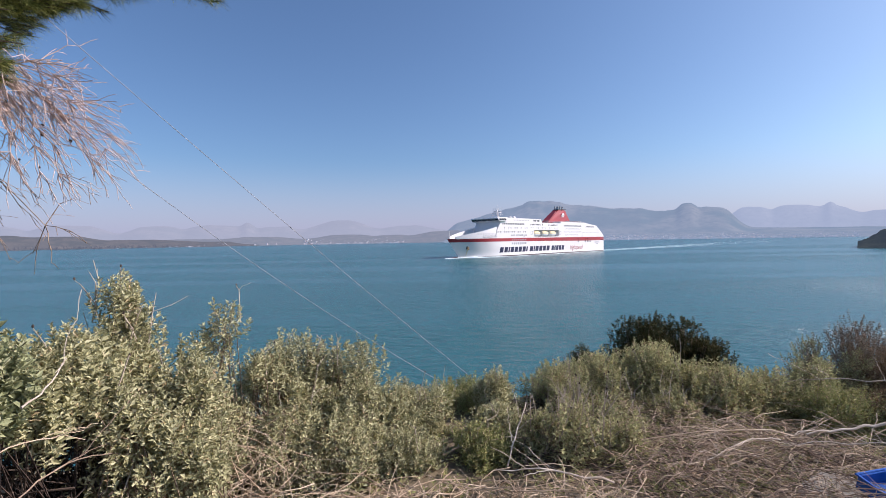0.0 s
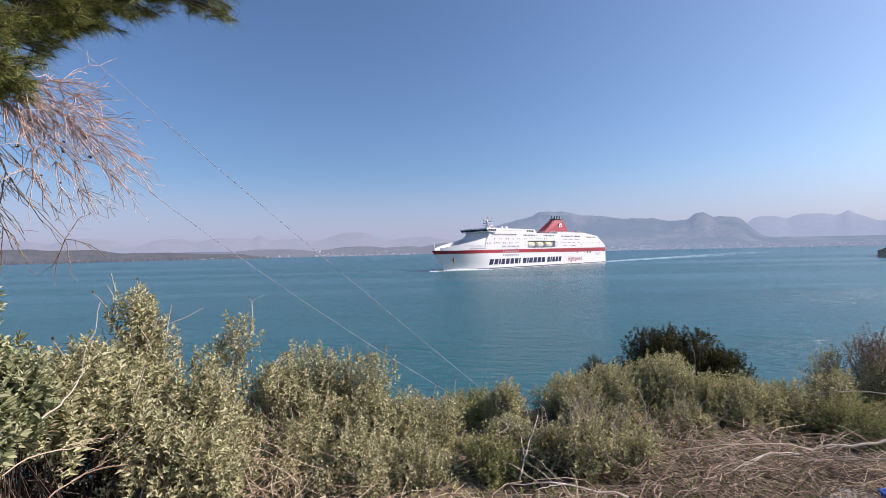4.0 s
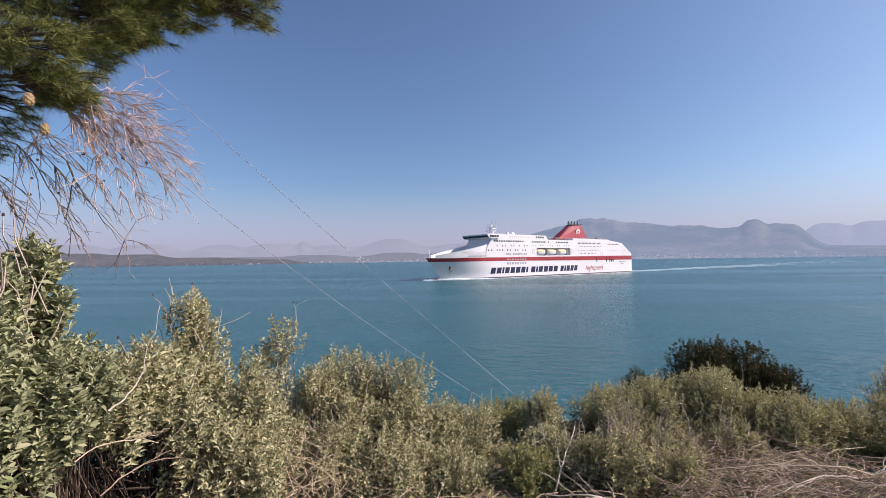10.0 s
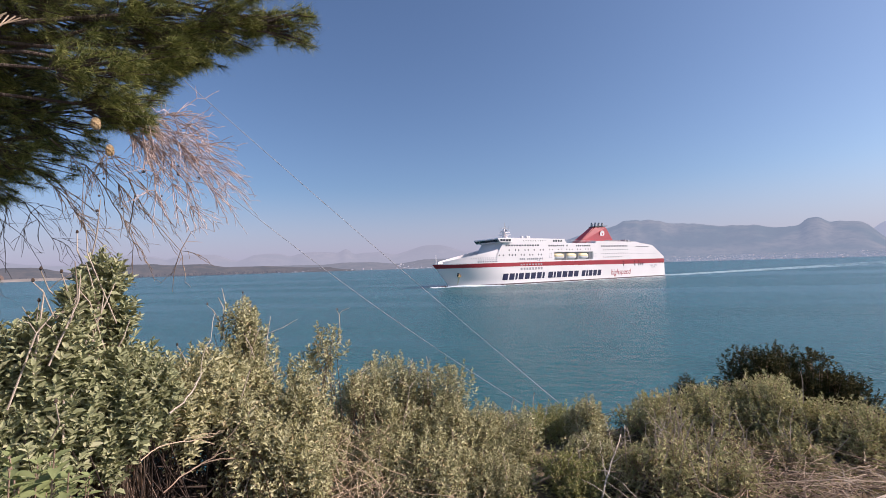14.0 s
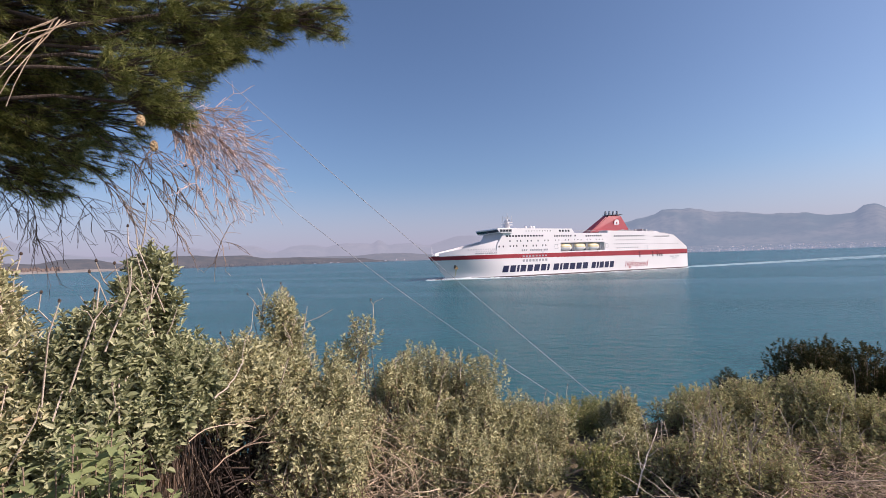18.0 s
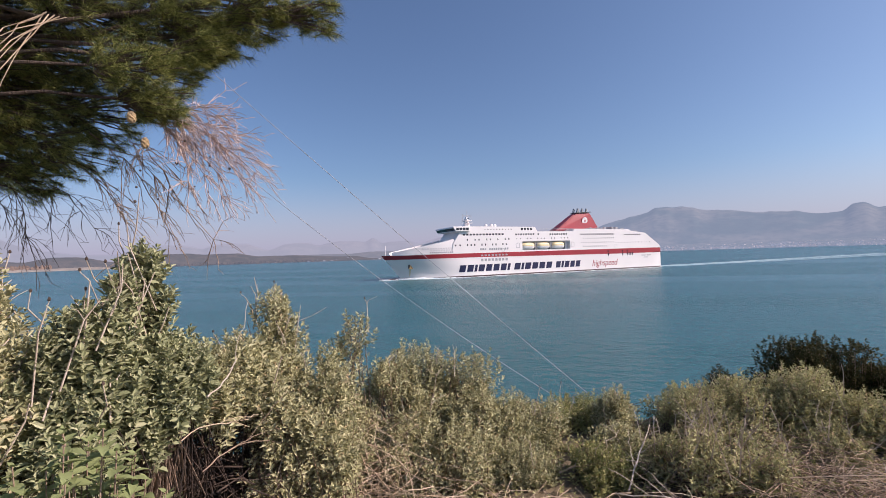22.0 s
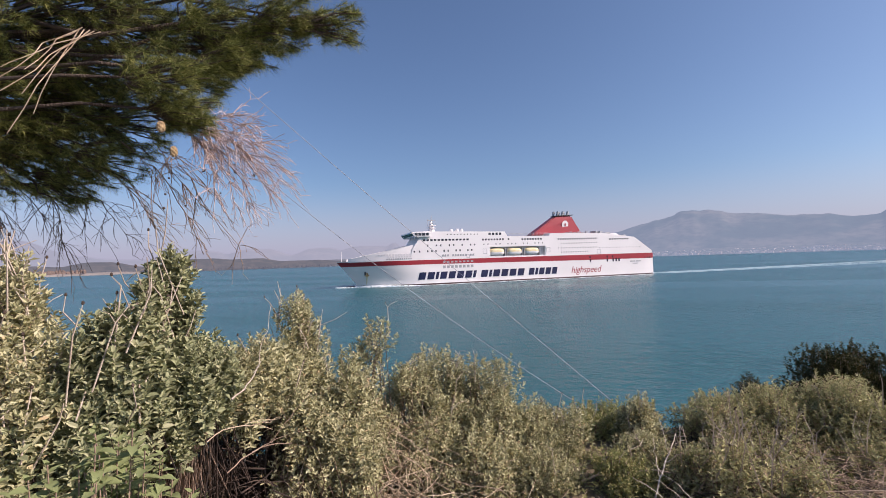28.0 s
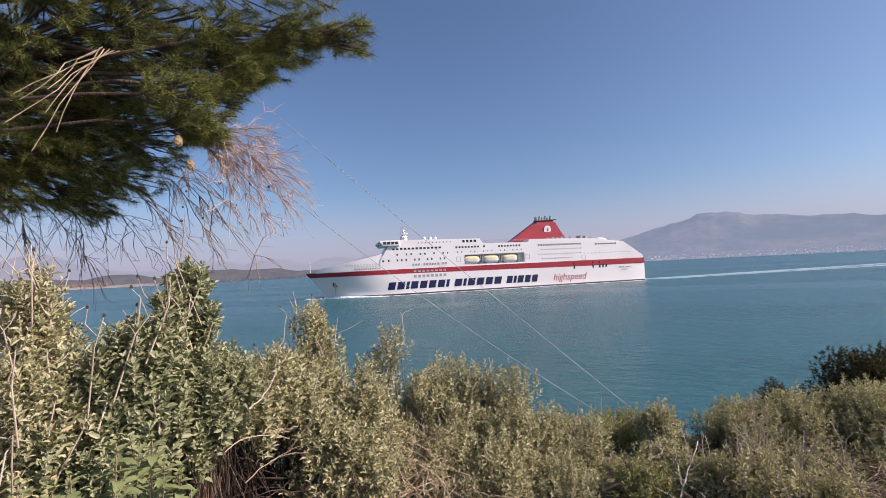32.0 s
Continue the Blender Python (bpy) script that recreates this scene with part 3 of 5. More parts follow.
    bmesh.ops.recalc_face_normals(bm, faces=bm.faces[:])
    bmesh.ops.bevel(bm, geom=bm.edges[:], offset=0.6, segments=2, affect="EDGES")
    funnel = part("funnel", bm, M_RED, ship, "dark red raked funnel")
    bm = bmesh.new()
    prism(bm, [(-36, 38.1), (-49.5, 38.8), (-49.5, 39.2), (-36, 38.6)], -3.3, 3.3)
    part("funnel_wing", bm, M_SOOT, funnel, "dark grey funnel deflector")
    for k in range(6):
        bm = bmesh.new()
        bmesh.ops.create_cone(bm, cap_ends=True, segments=10, radius1=0.85, radius2=0.8, depth=2.9, matrix=pose(-37 - k * 1.9, 1.0 if k % 2 else -1.0, 39.9, 0, -14, 0))
        part("exhaust_pipe", bm, M_STEEL, funnel, "grey exhaust pipe")
    bm = bmesh.new()
    bmesh.ops.create_cone(bm, cap_ends=True, segments=24, radius1=2.4, radius2=2.4, depth=0.2, matrix=pose(-42.3, 4.42, 33.0, 81, 0, 0))
    badge = part("badge", bm, M_WHITE, funnel, "round white badge")
    bm = bmesh.new()
    box(bm, -42.9, -41.9, 4.45, 4.62, 32.2, 33.9, 0.05)
    part("badge_mark", bm, M_RED, badge)
    # recess back wall shade line, boats and davits
    for x in (11.2, -0.7, -12.6):
        hullm = bmesh.new()
        bmesh.ops.create_uvsphere(hullm, u_segments=20, v_segments=12, radius=1)
        for vert in hullm.verts:
            c = vert.co
            taper = 1 - 0.25 * abs(c.x) ** 3
            c.x = math.copysign(abs(c.x) ** 0.6, c.x)
            vert.co = Vector((x + c.x * 5.1, 12.1 + c.y * 1.75 * taper, 16.9 + (c.z * 2.0 if c.z < 0 else 0)))
        boat = part("lifeboat", hullm, M_WHITE, ship, "white lifeboat hull in its davits")
        top = bmesh.new()
        bmesh.ops.create_uvsphere(top, u_segments=20, v_segments=12, radius=1)
        for vert in top.verts:
            c = vert.co
            c.x = math.copysign(abs(c.x) ** 0.55, c.x)
            vert.co = Vector((x + c.x * 4.9, 12.1 + c.y * 1.7, 16.92 + (max(0, c.z) ** 0.6) * 2.1))
        part("canopy", top, M_BOAT, boat, "cream-yellow boat canopy")
        for dx in (-5.4, 5.4):
            arm = bmesh.new()
            box(arm, x + dx - 0.25, x + dx + 0.25, 10.0, 12.9, 14.6, 19.2, 0.05)
            part("davit", arm, M_STEEL, boat, "grey davit")
    # windows, one mesh a size
    panes = {}

    def pane(x, z, w, h, y=13.1, name="window", material=M_PANE):
        if (w, h) not in panes:
            bm = bmesh.new()
            box(bm, -w / 2, w / 2, -0.05, 0.05, -h / 2, h / 2)
            me = bpy.data.meshes.new("pane")
            bm.to_mesh(me)
            bm.free()
            me.materials.append(material)
            panes[(w, h)] = me
        ob = new(name, panes[(w, h)])
        ob.parent = ship
        ob.location = (x, y, z)

    def row(x0, x1, n, z, w, h, skip=()):
        for k in range(n):
            if k not in skip:
                pane(x0 + (x1 - x0) * k / (n - 1), z, w, h)

    row(57.6, 30.5, 13, 24.5, 1.45, 1.0)
    row(55.5, 26, 12, 21.5, 0.75, 1.0, (1, 4, 7, 9))
    row(55.5, 28, 12, 18.5, 0.75, 1.1, (3, 6, 9))
    row(43, 24, 10, 27.4, 0.6, 0.5)
    row(63.6, 60.5, 2, 18.4, 0.9, 1.0)
    row(20.5, 3.5, 10, 24.2, 1.1, 1.0, (8,))
    row(20, -20, 16, 21.6, 0.55, 0.7, (2, 5, 9, 12))
    row(16, 9, 4, 27.4, 1.5, 1.3)
    row(-6, -19, 8, 24.0, 1.1, 1.0)
    row(-31.5, -59.5, 17, 23.6, 0.95, 1.0)
    row(-33.5, -60, 15, 21.0, 0.6, 0.6)
    row(-31.5, -59.5, 15, 18.3, 0.6, 0.6)
    row(-33.5, -53, 12, 15.8, 0.6, 0.7)
    row(-70.5, -84.5, 8, 23.0, 1.2, 0.8)
    row(-62, -94, 13, 17.8, 0.4, 0.5)
    for z in (9.6, 12.3):
        for k in range(8):
            pane(45.7 - k * 2.5, z, 1.6 if z < 10 else 1.5, 1.5 if z < 10 else 0.9, half(45 - k * 2.5, z) + 0.06, "opening", M_STEEL)
    for x, w in ((-54.7, 1.0), (-67.7, 1.0), (-72.3, 1.1), (-74.6, 1.1), (-76.9, 1.1)):
        pane(x, 10.0, w, 1.9, 13.26, "opening")
    for x in (-54.4, -67.6, -72.0):
        pane(x, 12.2, 0.8, 1.2, 13.26, "opening")
    for x in (-98, -100, -102):
        pane(x, 10.8, 0.7, 0.9, 13.15, "opening")
    # outlined doors in the plating, gear on the bow and small marks at the stern
    def door_frame(x, z, w, h, y):
        bm = bmesh.new()
        for x0, x1, z0, z1 in ((-w, w, h - 0.18, h), (-w, w, -h, 0.18 - h), (-w, 0.18 - w, -h, h), (w - 0.18, w, -h, h)):
            box(bm, x + x0, x + x1, y - 0.05, y + 0.08, z + z0, z + z1)
        part("shell_door", bm, M_STEEL, ship, "grey outline of a shell door")

    for x, z in ((19.5, 17.6), (-24.0, 17.4), (-61.5, 15.4)):
        door_frame(x, z, 1.3, 1.4, 13.1)
    door_frame(30.5, 15.2, 0.9, 1.0, 13.1)
    for x, y in ((99.5, 1.6), (96.0, 3.6), (90.0, 6.0), (84.0, 7.6)):
        bm = bmesh.new()
        box(bm, x - 0.5, x + 0.5, y - 0.4, y + 0.4, 14, 15.7, 0.12)
        part("fairlead", bm, M_WHITE, ship, "white fairlead on the bow deck")
    for k in range(6):
        bm = bmesh.new()
        box(bm, -41.0 - k * 3.1, -39.4 - k * 3.1, 8.2, 9.6, 26.8, 27.9 + 0.3 * (k % 2), 0.1)
        part("deck_locker", bm, M_STEEL, ship, "grey locker on the upper deck")
    # bars where the livery and small lettering stand
    def bar(x, z, w, h, lean, skin, material, name="lettering"):
        """A painted block that follows the plating; skin gives its side offset at (x, z)."""
        bm = bmesh.new()
        corners = [(x - w / 2 + lean, z - h / 2), (x + w / 2 + lean, z - h / 2), (x + w / 2 - lean, z + h / 2), (x - w / 2 - lean, z + h / 2)]
        out = [bm.verts.new((a, skin(a, b) + 0.16, b)) for a, b in corners]
        inn = [bm.verts.new((a, skin(a, b) - 0.05, b)) for a, b in corners]
        bm.faces.new(out)
        for k in range(4):
            bm.faces.new((out[k], inn[k], inn[(k + 1) % 4], out[(k + 1) % 4]))
        bmesh.ops.recalc_face_normals(bm, faces=bm.faces[:])
        part(name, bm, material, ship)

    wall = lambda a, b: 13.1
    bow = lambda a, b: min(13.1, half(a, 14) - 0.05) - 0.0875 * (b - 13.6)
    x = 61.6
    for count, wide, thin in ((8, 4.75, (2, 7)), (6, 5.0, (1,)), (5, 4.1, (1,))):
        for k in range(count):
            w = 2.0 if k in thin else wide
            bar(x - w / 2, 5.1, w * 0.84, 3.9, 0.5, half, M_NAVY)
            x -= w + 0.5
        x -= 2.3
    for k in range(13):
        if k not in (3, 10):
            bar(46.4 - k * 1.6, 15.9, 1.1, 1.1, 0.1, wall, M_STEEL)
    for k in range(9):
        if k != 4:
            bar(-86.0 - k * 1.0, 8.8, 0.6, 0.7, 0, half, M_STEEL)
    for k in range(5):
        bar(-88.0 - k * 0.9, 7.4, 0.5, 0.5, 0, half, M_STEEL)
    for x0, z, n in ((84.0, 17.0, 13), (79.0, 15.9, 9)):
        for k in range(n):
            bar(x0 - k * 1.6, z, 0.95, 0.8, 0, bow, M_FADED, "faded_panel")
    for k in range(12):
        bar(79.5 - k * 1.25, 14.75, 0.8, 0.7, 0, bow, M_STEEL)
    cur = bpy.data.curves.new("tagline", "FONT")
    cur.body, cur.size, cur.extrude, cur.shear = "highspeed", 5.6, 0.02, 0.3
    cur.materials.append(M_RED)
    tag = new("tagline", cur)
    tag.parent = ship
    tag["label"] = "dark red slanted word highspeed on the hull"
    tag.matrix_basis = Matrix.Translation((-39.8, 13.24, 3.1)) @ Matrix(((-1, 0, 0, 0), (0, 0, 1, 0), (0, 1, 0, 0), (0, 0, 0, 1)))
    # anchor in its pocket with a rusty run below
    bm = bmesh.new()
    y = half(90.5, 7.3)
    box(bm, 89.2, 91.8, y - 0.9, y + 0.22, 6.2, 8.6, 0.15)
    anchor = part("anchor_pocket", bm, M_SOOT, ship, "dark anchor pocket")
    bm = bmesh.new()
    box(bm, 89.9, 91.1, y + 0.1, y + 0.45, 6.0, 8.0, 0.1)
    box(bm, 89.3, 91.7, y + 0.1, y + 0.45, 6.0, 6.7, 0.1)
    part("anchor", bm, M_RUST, anchor, "rusty anchor")
    bm = bmesh.new()
    skin = lambda a, b: half(a, b)
    pts = [(91.0, 6.1), (89.9, 6.1), (90.0, 3.6), (90.2, 1.6), (90.6, 1.2), (90.7, 3.6)]
    bm.faces.new([bm.verts.new((a, skin(a, b) + 0.03, b)) for a, b in pts])
    part("rust_streak", bm, M_STAIN, ship, "rusty streak under the anchor")
    # rails, deck houses, dome aft
    bm = bmesh.new()
    for k in range(30):
        xx = 3.5 - k * 0.97
        box(bm, xx - 0.06, xx + 0.06, 12.9, 13.0, 25.7, 27.5)
    box(bm, -25, 4, 12.88, 13.02, 27.4, 27.55)
    part("railing", bm, M_STEEL, ship, "grey deck railing")
    for x0, x1, z in ((-70, -74, 26.2), (-84, -86.5, 24.6), (-62.5, -64, 27.3), (-66, -68, 27.0)):
        bm = bmesh.new()
        box(bm, x1, x0, 3, 9, z - 1.5, z + 1.2, 0.1)
        part("deck_house", bm, M_STEEL, ship, "grey deck gear")
    bm = bmesh.new()
    bmesh.ops.create_uvsphere(bm, u_segments=18, v_segments=10, radius=1, matrix=Matrix.Translation((-79, 4, 25.3)) @ Matrix.Diagonal((4.6, 4.6, 2.0, 1)))
    part("skylight_dome", bm, M_WHITE, ship, "white low dome")
    bm = bmesh.new()
    bmesh.ops.create_uvsphere(bm, u_segments=16, v_segments=10, radius=1, matrix=Matrix.Translation((97.5, 0, -0.9)) @ Matrix.Diagonal((9.5, 2.2, 1.75, 1)))
    part("bulb", bm, M_KEEL, ship, "dark bulb at the stem, awash")
    # foam along the side, at the bow and the wake astern
    rng = random.Random(4)
    verts, faces = [], []

    def foam_line(points):
        """A low ridge of foam against the plating: station, inner side, outer side, height."""
        o = len(verts)
        for xx, y0, y1, h in points:
            verts.extend([(xx, y0, -0.2), (xx, y0, h), (xx, (y0 + y1) / 2, h * 0.8), (xx, y1, 0.0)])
        for i in range(len(points) - 1):
            for k in range(3):
                faces.append((o + 4 * i + k, o + 4 * i + k + 1, o + 4 * i + k + 5, o + 4 * i + k + 4))

    for side in (1, -1):
        foam_line([(xx, side * (half(xx, 0.6) - 0.3), side * (half(xx, 0.6) + 1.2 + 2.2 * math.exp(-((xx - 78) / 16) ** 2) + rng.uniform(0, 0.6)),
                    rng.uniform(0.02, 0.22) + 0.9 * math.exp(-((xx - 86) / 13) ** 2)) for xx in np.linspace(94.4, -106, 130)])
    foam = sheet("bow_wash", verts, faces, M_FOAM, ship, "white foam along the waterline")
    bm = bmesh.new()
    for side in (1, -1):
        for k in range(70):
            s = k / 69
            xx = 96.5 - 34 * s + rng.uniform(-0.6, 0.6)
            yy = side * (half(xx, 0.5) + 0.5 + s * 2.5 + rng.uniform(0, 1.2))
            bmesh.ops.create_icosphere(bm, subdivisions=1, radius=1, matrix=Matrix.Translation((xx, yy, 0.1)) @ Matrix.Diagonal((rng.uniform(0.8, 2.0), rng.uniform(0.5, 1.2), rng.uniform(0.4, 1.2) * (1 - 0.6 * s), 1)))
    for k in range(26):
        side, s = (1, -1)[k % 2], rng.random()
        bmesh.ops.create_icosphere(bm, subdivisions=1, radius=1, matrix=Matrix.Translation((108.5 - 14 * s, side * (0.3 + 3.2 * s + rng.uniform(0, 0.8)), 0.05)) @ Matrix.Diagonal((rng.uniform(0.8, 1.8), rng.uniform(0.4, 0.9), rng.uniform(0.25, 0.6), 1)))
    tagged(part("bow_wave", bm, M_FOAM, ship, "white bow wave"), kind="stuff")
    return ship


FERRY = ferry()


def wake():
    """Broken bands of foam astern, opening out behind the ferry, laid out in its space."""
    rng = random.Random(8)
    verts, faces = [], []
    for lane in range(26):
        side = rng.uniform(-1, 1)
        x = -105 - rng.uniform(0, 25)
        while x > -900:
            length = rng.uniform(20, 80)
            d = -105 - x
            y = side * (9 + 0.055 * d) + rng.uniform(-1.5, 1.5) - d * d * 0.00006
            w = rng.uniform(0.5, 1.7) * max(0.3, 1 - d / 1100)
            o = len(verts)
            steps = 7
            for k in range(steps):
                s = k / (steps - 1)
                ww = w * math.sin(math.pi * (0.05 + 0.9 * s))
                yy = y + noise.noise((x * 0.05 + s, lane, 0)) * 1.2 + side * 0.055 * length * s
                verts += [(x - length * s, yy - ww, 0.0), (x - length * s, yy, 0.12 * max(0.15, 1 - d / 500)), (x - length * s, yy + ww, 0.0)]
            for k in range(steps - 1):
                a = o + 3 * k
                faces += [(a, a + 1, a + 4, a + 3), (a + 1, a + 2, a + 5, a + 4)]
            x -= length + rng.uniform(2, 40) * (0.3 + d / 160)
    sheet("wake", verts, faces, M_WAKE, FERRY, "streaks of white foam astern")


wake()

# ---- plants of the bank ----
def leaf_cloud(tips, roots, pairs, reach, leaf, rng, spread=1.0):
    """Opposite leaf pairs along the last stretch of every shoot: upright at the tip, spread out below."""
    n = len(tips)
    way = unit(tips - roots + np.array([0, 0, 0.05]))
    k = np.repeat(np.arange(n), pairs * 2)
    step = np.tile(np.repeat(np.arange(pairs), 2), n)
    hand = np.tile(np.array([1, -1]), n * pairs)
    s = step / max(1, pairs - 0.5)
    base = tips[k] - way[k] * (reach * s ** 1.25)[:, None]
    turn = rng.uniform(0, 2 * np.pi, n)[k] + step * (np.pi / 2) + rng.normal(0, 0.3, len(k))
    u = unit(np.cross(way, rng.normal(size=(n, 3))))
    w = np.cross(way, u)
    out = (u[k] * np.cos(turn)[:, None] + w[k] * np.sin(turn)[:, None]) * hand[:, None]
    size = leaf * rng.uniform(0.6, 1.3, len(k)) * (0.5 + 0.65 * np.minimum(1, (step + 1) / 2.5))
    rise = 1.5 - 1.2 * np.minimum(1, step / max(1, pairs * 0.7))
    d = unit(out * spread + way[k] * rise[:, None] + rng.normal(0, 0.2, (len(k), 3)))
    normal = unit(way[k] + rng.normal(0, 0.3, (len(k), 3)))
    return leaves(base, d, normal, size, size * rng.uniform(0.36, 0.56, len(k)), 0.16, leaf < 0.034)


def bush(name, az, dist, top_el, across, deep, shoots, leaf, material, label, seed, category="bush", pairs=7, reach=0.15, low=0.1, stalks=3, stem_material=None, lumps=0.5, clump=0.17, under=0.0):
    """A shrub rooted on the bank: lobes of upright leafy shoots, its crown reaching the given line of sight."""
    rng = np.random.default_rng(seed)
    if leaf < 0.040 and material in (M_SAGE, M_GREEN):
        leaf, shoots = leaf * 0.86, int(shoots * 1.25)
    elif material is M_GREY:
        leaf, shoots = leaf * 1.08, int(shoots * 0.9)
    p = polar(az, dist)
    gz = ground_z(p.x, p.y) - 0.04
    top = 13.22 + dist * math.tan(radians(top_el))
    high = top - gz
    root = tagged(new(name), label, category, "shrubs on the bank")
    root.location = (p.x, p.y, gz)
    root.rotation_euler = (0, 0, -radians(az))
    n = max(9, shoots // 44)
    r = rng.uniform(0, 1, n) ** 0.5
    phi = rng.uniform(0, 2 * np.pi, n)
    x, y = r * np.cos(phi), r * np.sin(phi)
    bump = np.array([noise.noise((a * 2.0, b * 2.0, seed * 1.7)) for a, b in zip(x, y)]) + rng.normal(0, 0.2, n)
    dome = np.sqrt(np.maximum(0.05, 1 - 0.95 * r ** 2.6)) * (1 + lumps * bump)
    dome = np.minimum(1.04, dome / np.quantile(dome, 0.76))
    u = 1 - (1 - low) * rng.uniform(0, 1, n) ** 1.7
    u[np.argmax(dome)] = 1
    ball = clump * rng.uniform(0.6, 1.25, n)
    mid = np.stack([x * np.maximum(0.06, across - ball * 0.9), y * np.maximum(0.06, deep - ball * 0.9), np.maximum(0.05, (high - ball * 0.9) * dome * u)], 1)
    mid[:, 2] = np.maximum(mid[:, 2], high * under * (1 + 0.05 * rng.normal(size=n)))
    k = rng.choice(n, shoots, p=ball ** 2 / np.sum(ball ** 2))
    k[:n] = np.arange(n)
    way = unit(rng.normal(0, 1, (shoots, 3)) + np.array([0, -0.35, 0.5]))
    tips = mid[k] + way * (ball[k] * rng.uniform(0.6, 1.12, shoots))[:, None] * np.array([1, 1, 1.2])
    tips[:, 2] = np.maximum(tips[:, 2], 0.03)
    lift = unit(way * 0.75 + np.array([0, -0.05, 0.8]) + rng.normal(0, 0.2, (shoots, 3)))
    inner = tips - lift * reach * 1.05
    v, f = leaf_cloud(tips, inner, pairs, reach, leaf, rng)
    tagged(sheet("foliage", v, f, material, root), kind="stuff")
    paths = []
    for i in range(0, shoots, (2 if material is M_GREY else 4) if under < 0.7 else 14):
        a = inner[i] * np.array([0.45, 0.45, 0.0]) + rng.normal(0, 0.05, 3)
        a[2] = 0
        knee = a * 0.5 + inner[i] * 0.5 + rng.normal(0, 0.06 if under < 0.5 else 0.12, 3)
        paths.append([(a, 0.0042), (knee, 0.0036), (inner[i], 0.0028), (tips[i], 0.0014)])
    sv, sf = tubes(paths, 3)
    # shrubs round the hollow get darker stems, shade put into their colour
    tagged(sheet("stemwork", sv, sf, stem_material or M_STEM, root, "thin grey-brown stems"), kind="stuff")
    crown = np.argsort(-tips[:, 2])[:max(12, shoots // 3)]
    for i in range(stalks):
        a = tips[crown[rng.integers(len(crown))]]
        h = rng.uniform(0.05, 0.16) * (1.7 if stalks >= 12 else 1.0)
        lean = rng.normal(0, 0.14, 2)
        b = a + np.array([lean[0] * h * 2, lean[1] * h * 2, h])
        bend = (a + b) / 2 + rng.normal(0, 0.02, 3)
        paths = [[(a - (b - a) * 0.8, 0.0036), (bend, 0.003), (b, 0.0018)]]
        if rng.random() < 0.4:
            c = bend + np.array([rng.normal(0, 0.08), rng.normal(0, 0.05), h * 0.35])
            paths.append([(bend, 0.0024), ((bend + c) / 2 + rng.normal(0, 0.01, 3), 0.002), (c, 0.0014)])
        sv, sf = tubes(paths, 5)
        stalk = sheet("dry_stalk", sv, sf, M_STALK, root, "bare pale dry flower stalk")
        if rng.random() < 0.35:
            sv, sf = tubes([[(b, 0.002), (b + np.array([0, 0, 0.004]), 0.0065), (b + np.array([0.001, 0, 0.010]), 0.0055), (b + np.array([0, 0, 0.016]), 0.003)]], 6)
            sheet("seed_head", sv, sf, M_WOOD_SHADE, stalk, "dark dry seed head")
    return root


SAGE = "sage-green shrub with felty leaves on the bank"
GREYISH = "grey-green shrub with small leaves and bare stems"
bush("sage_bush", -35.0, 3.35, -4.0, 0.24, 0.3, 546, 0.037, M_SAGE, "tall sage-green shrub with felty leaves and bare stalks", 11, stalks=12, lumps=0.4, clump=0.14, low=0.3)
bush("sage_bush", -34.8, 3.3, -7.5, 0.38, 0.4, 756, 0.037, M_SAGE, SAGE, 111, under=0.5, stem_material=M_WOOD_SHADE)
bush("sage_bush", -30.0, 3.1, -11.5, 0.45, 0.45, 903, 0.036, M_SAGE, SAGE, 12, low=0.5)
bush("sage_bush", -27.6, 3.5, -7.4, 0.36, 0.4, 903, 0.036, M_SAGE, SAGE, 13, stalks=8)
bush("sage_bush", -21.0, 3.7, -12.0, 0.55, 0.5, 1008, 0.034, M_SAGE, SAGE, 14)
bush("sage_bush", -13.0, 3.8, -11.9, 0.42, 0.45, 1008, 0.034, M_SAGE, SAGE, 15, stalks=8)
bush("sage_bush", -8.5, 3.7, -15.8, 0.42, 0.45, 882, 0.033, M_SAGE, SAGE, 16)
bush("sage_bush", -4.0, 3.9, -17.6, 0.42, 0.4, 798, 0.032, M_SAGE, SAGE, 17)
bush("sage_bush", -41.0, 2.95, -10.4, 0.46, 0.42, 950, 0.038, M_SAGE, SAGE, 18, low=0.76, under=0.88, stem_material=M_WOOD_SHADE)
bush("sage_bush", -14.5, 3.2, -20.5, 0.50, 0.35, 693, 0.032, M_SAGE, SAGE, 19)
bush("sage_bush", -30.0, 2.75, -18.0, 0.34, 0.3, 700, 0.033, M_SAGE, SAGE, 20)
bush("sage_bush", -6.0, 3.3, -23.0, 0.42, 0.3, 630, 0.029, M_SAGE, SAGE, 120)
bush("green_bush", 2.0, 4.5, -18.4, 0.42, 0.4, 693, 0.028, M_GREEN, "dark green shrub in a dip of the bank", 21)
bush("sage_bush", 6.0, 4.3, -16.2, 0.26, 0.3, 620, 0.034, M_SAGE, "fresh green shrub with small leaves", 22)
bush("sage_bush", 6.0, 3.8, -20.0, 0.28, 0.3, 609, 0.031, M_SAGE, "fresh green shrub with small leaves", 23)
bush("grey_bush", 14.2, 4.6, -15.3, 0.46, 0.45, 1092, 0.026, M_GREY, GREYISH, 24, low=0.5, clump=0.2)
bush("grey_bush", 19.5, 4.8, -13.9, 0.52, 0.5, 1302, 0.026, M_GREY, GREYISH, 25, low=0.5, clump=0.2)
bush("grey_bush", 25.0, 5.0, -12.4, 0.56, 0.5, 1428, 0.026, M_GREY, GREYISH, 26, low=0.5, clump=0.2)
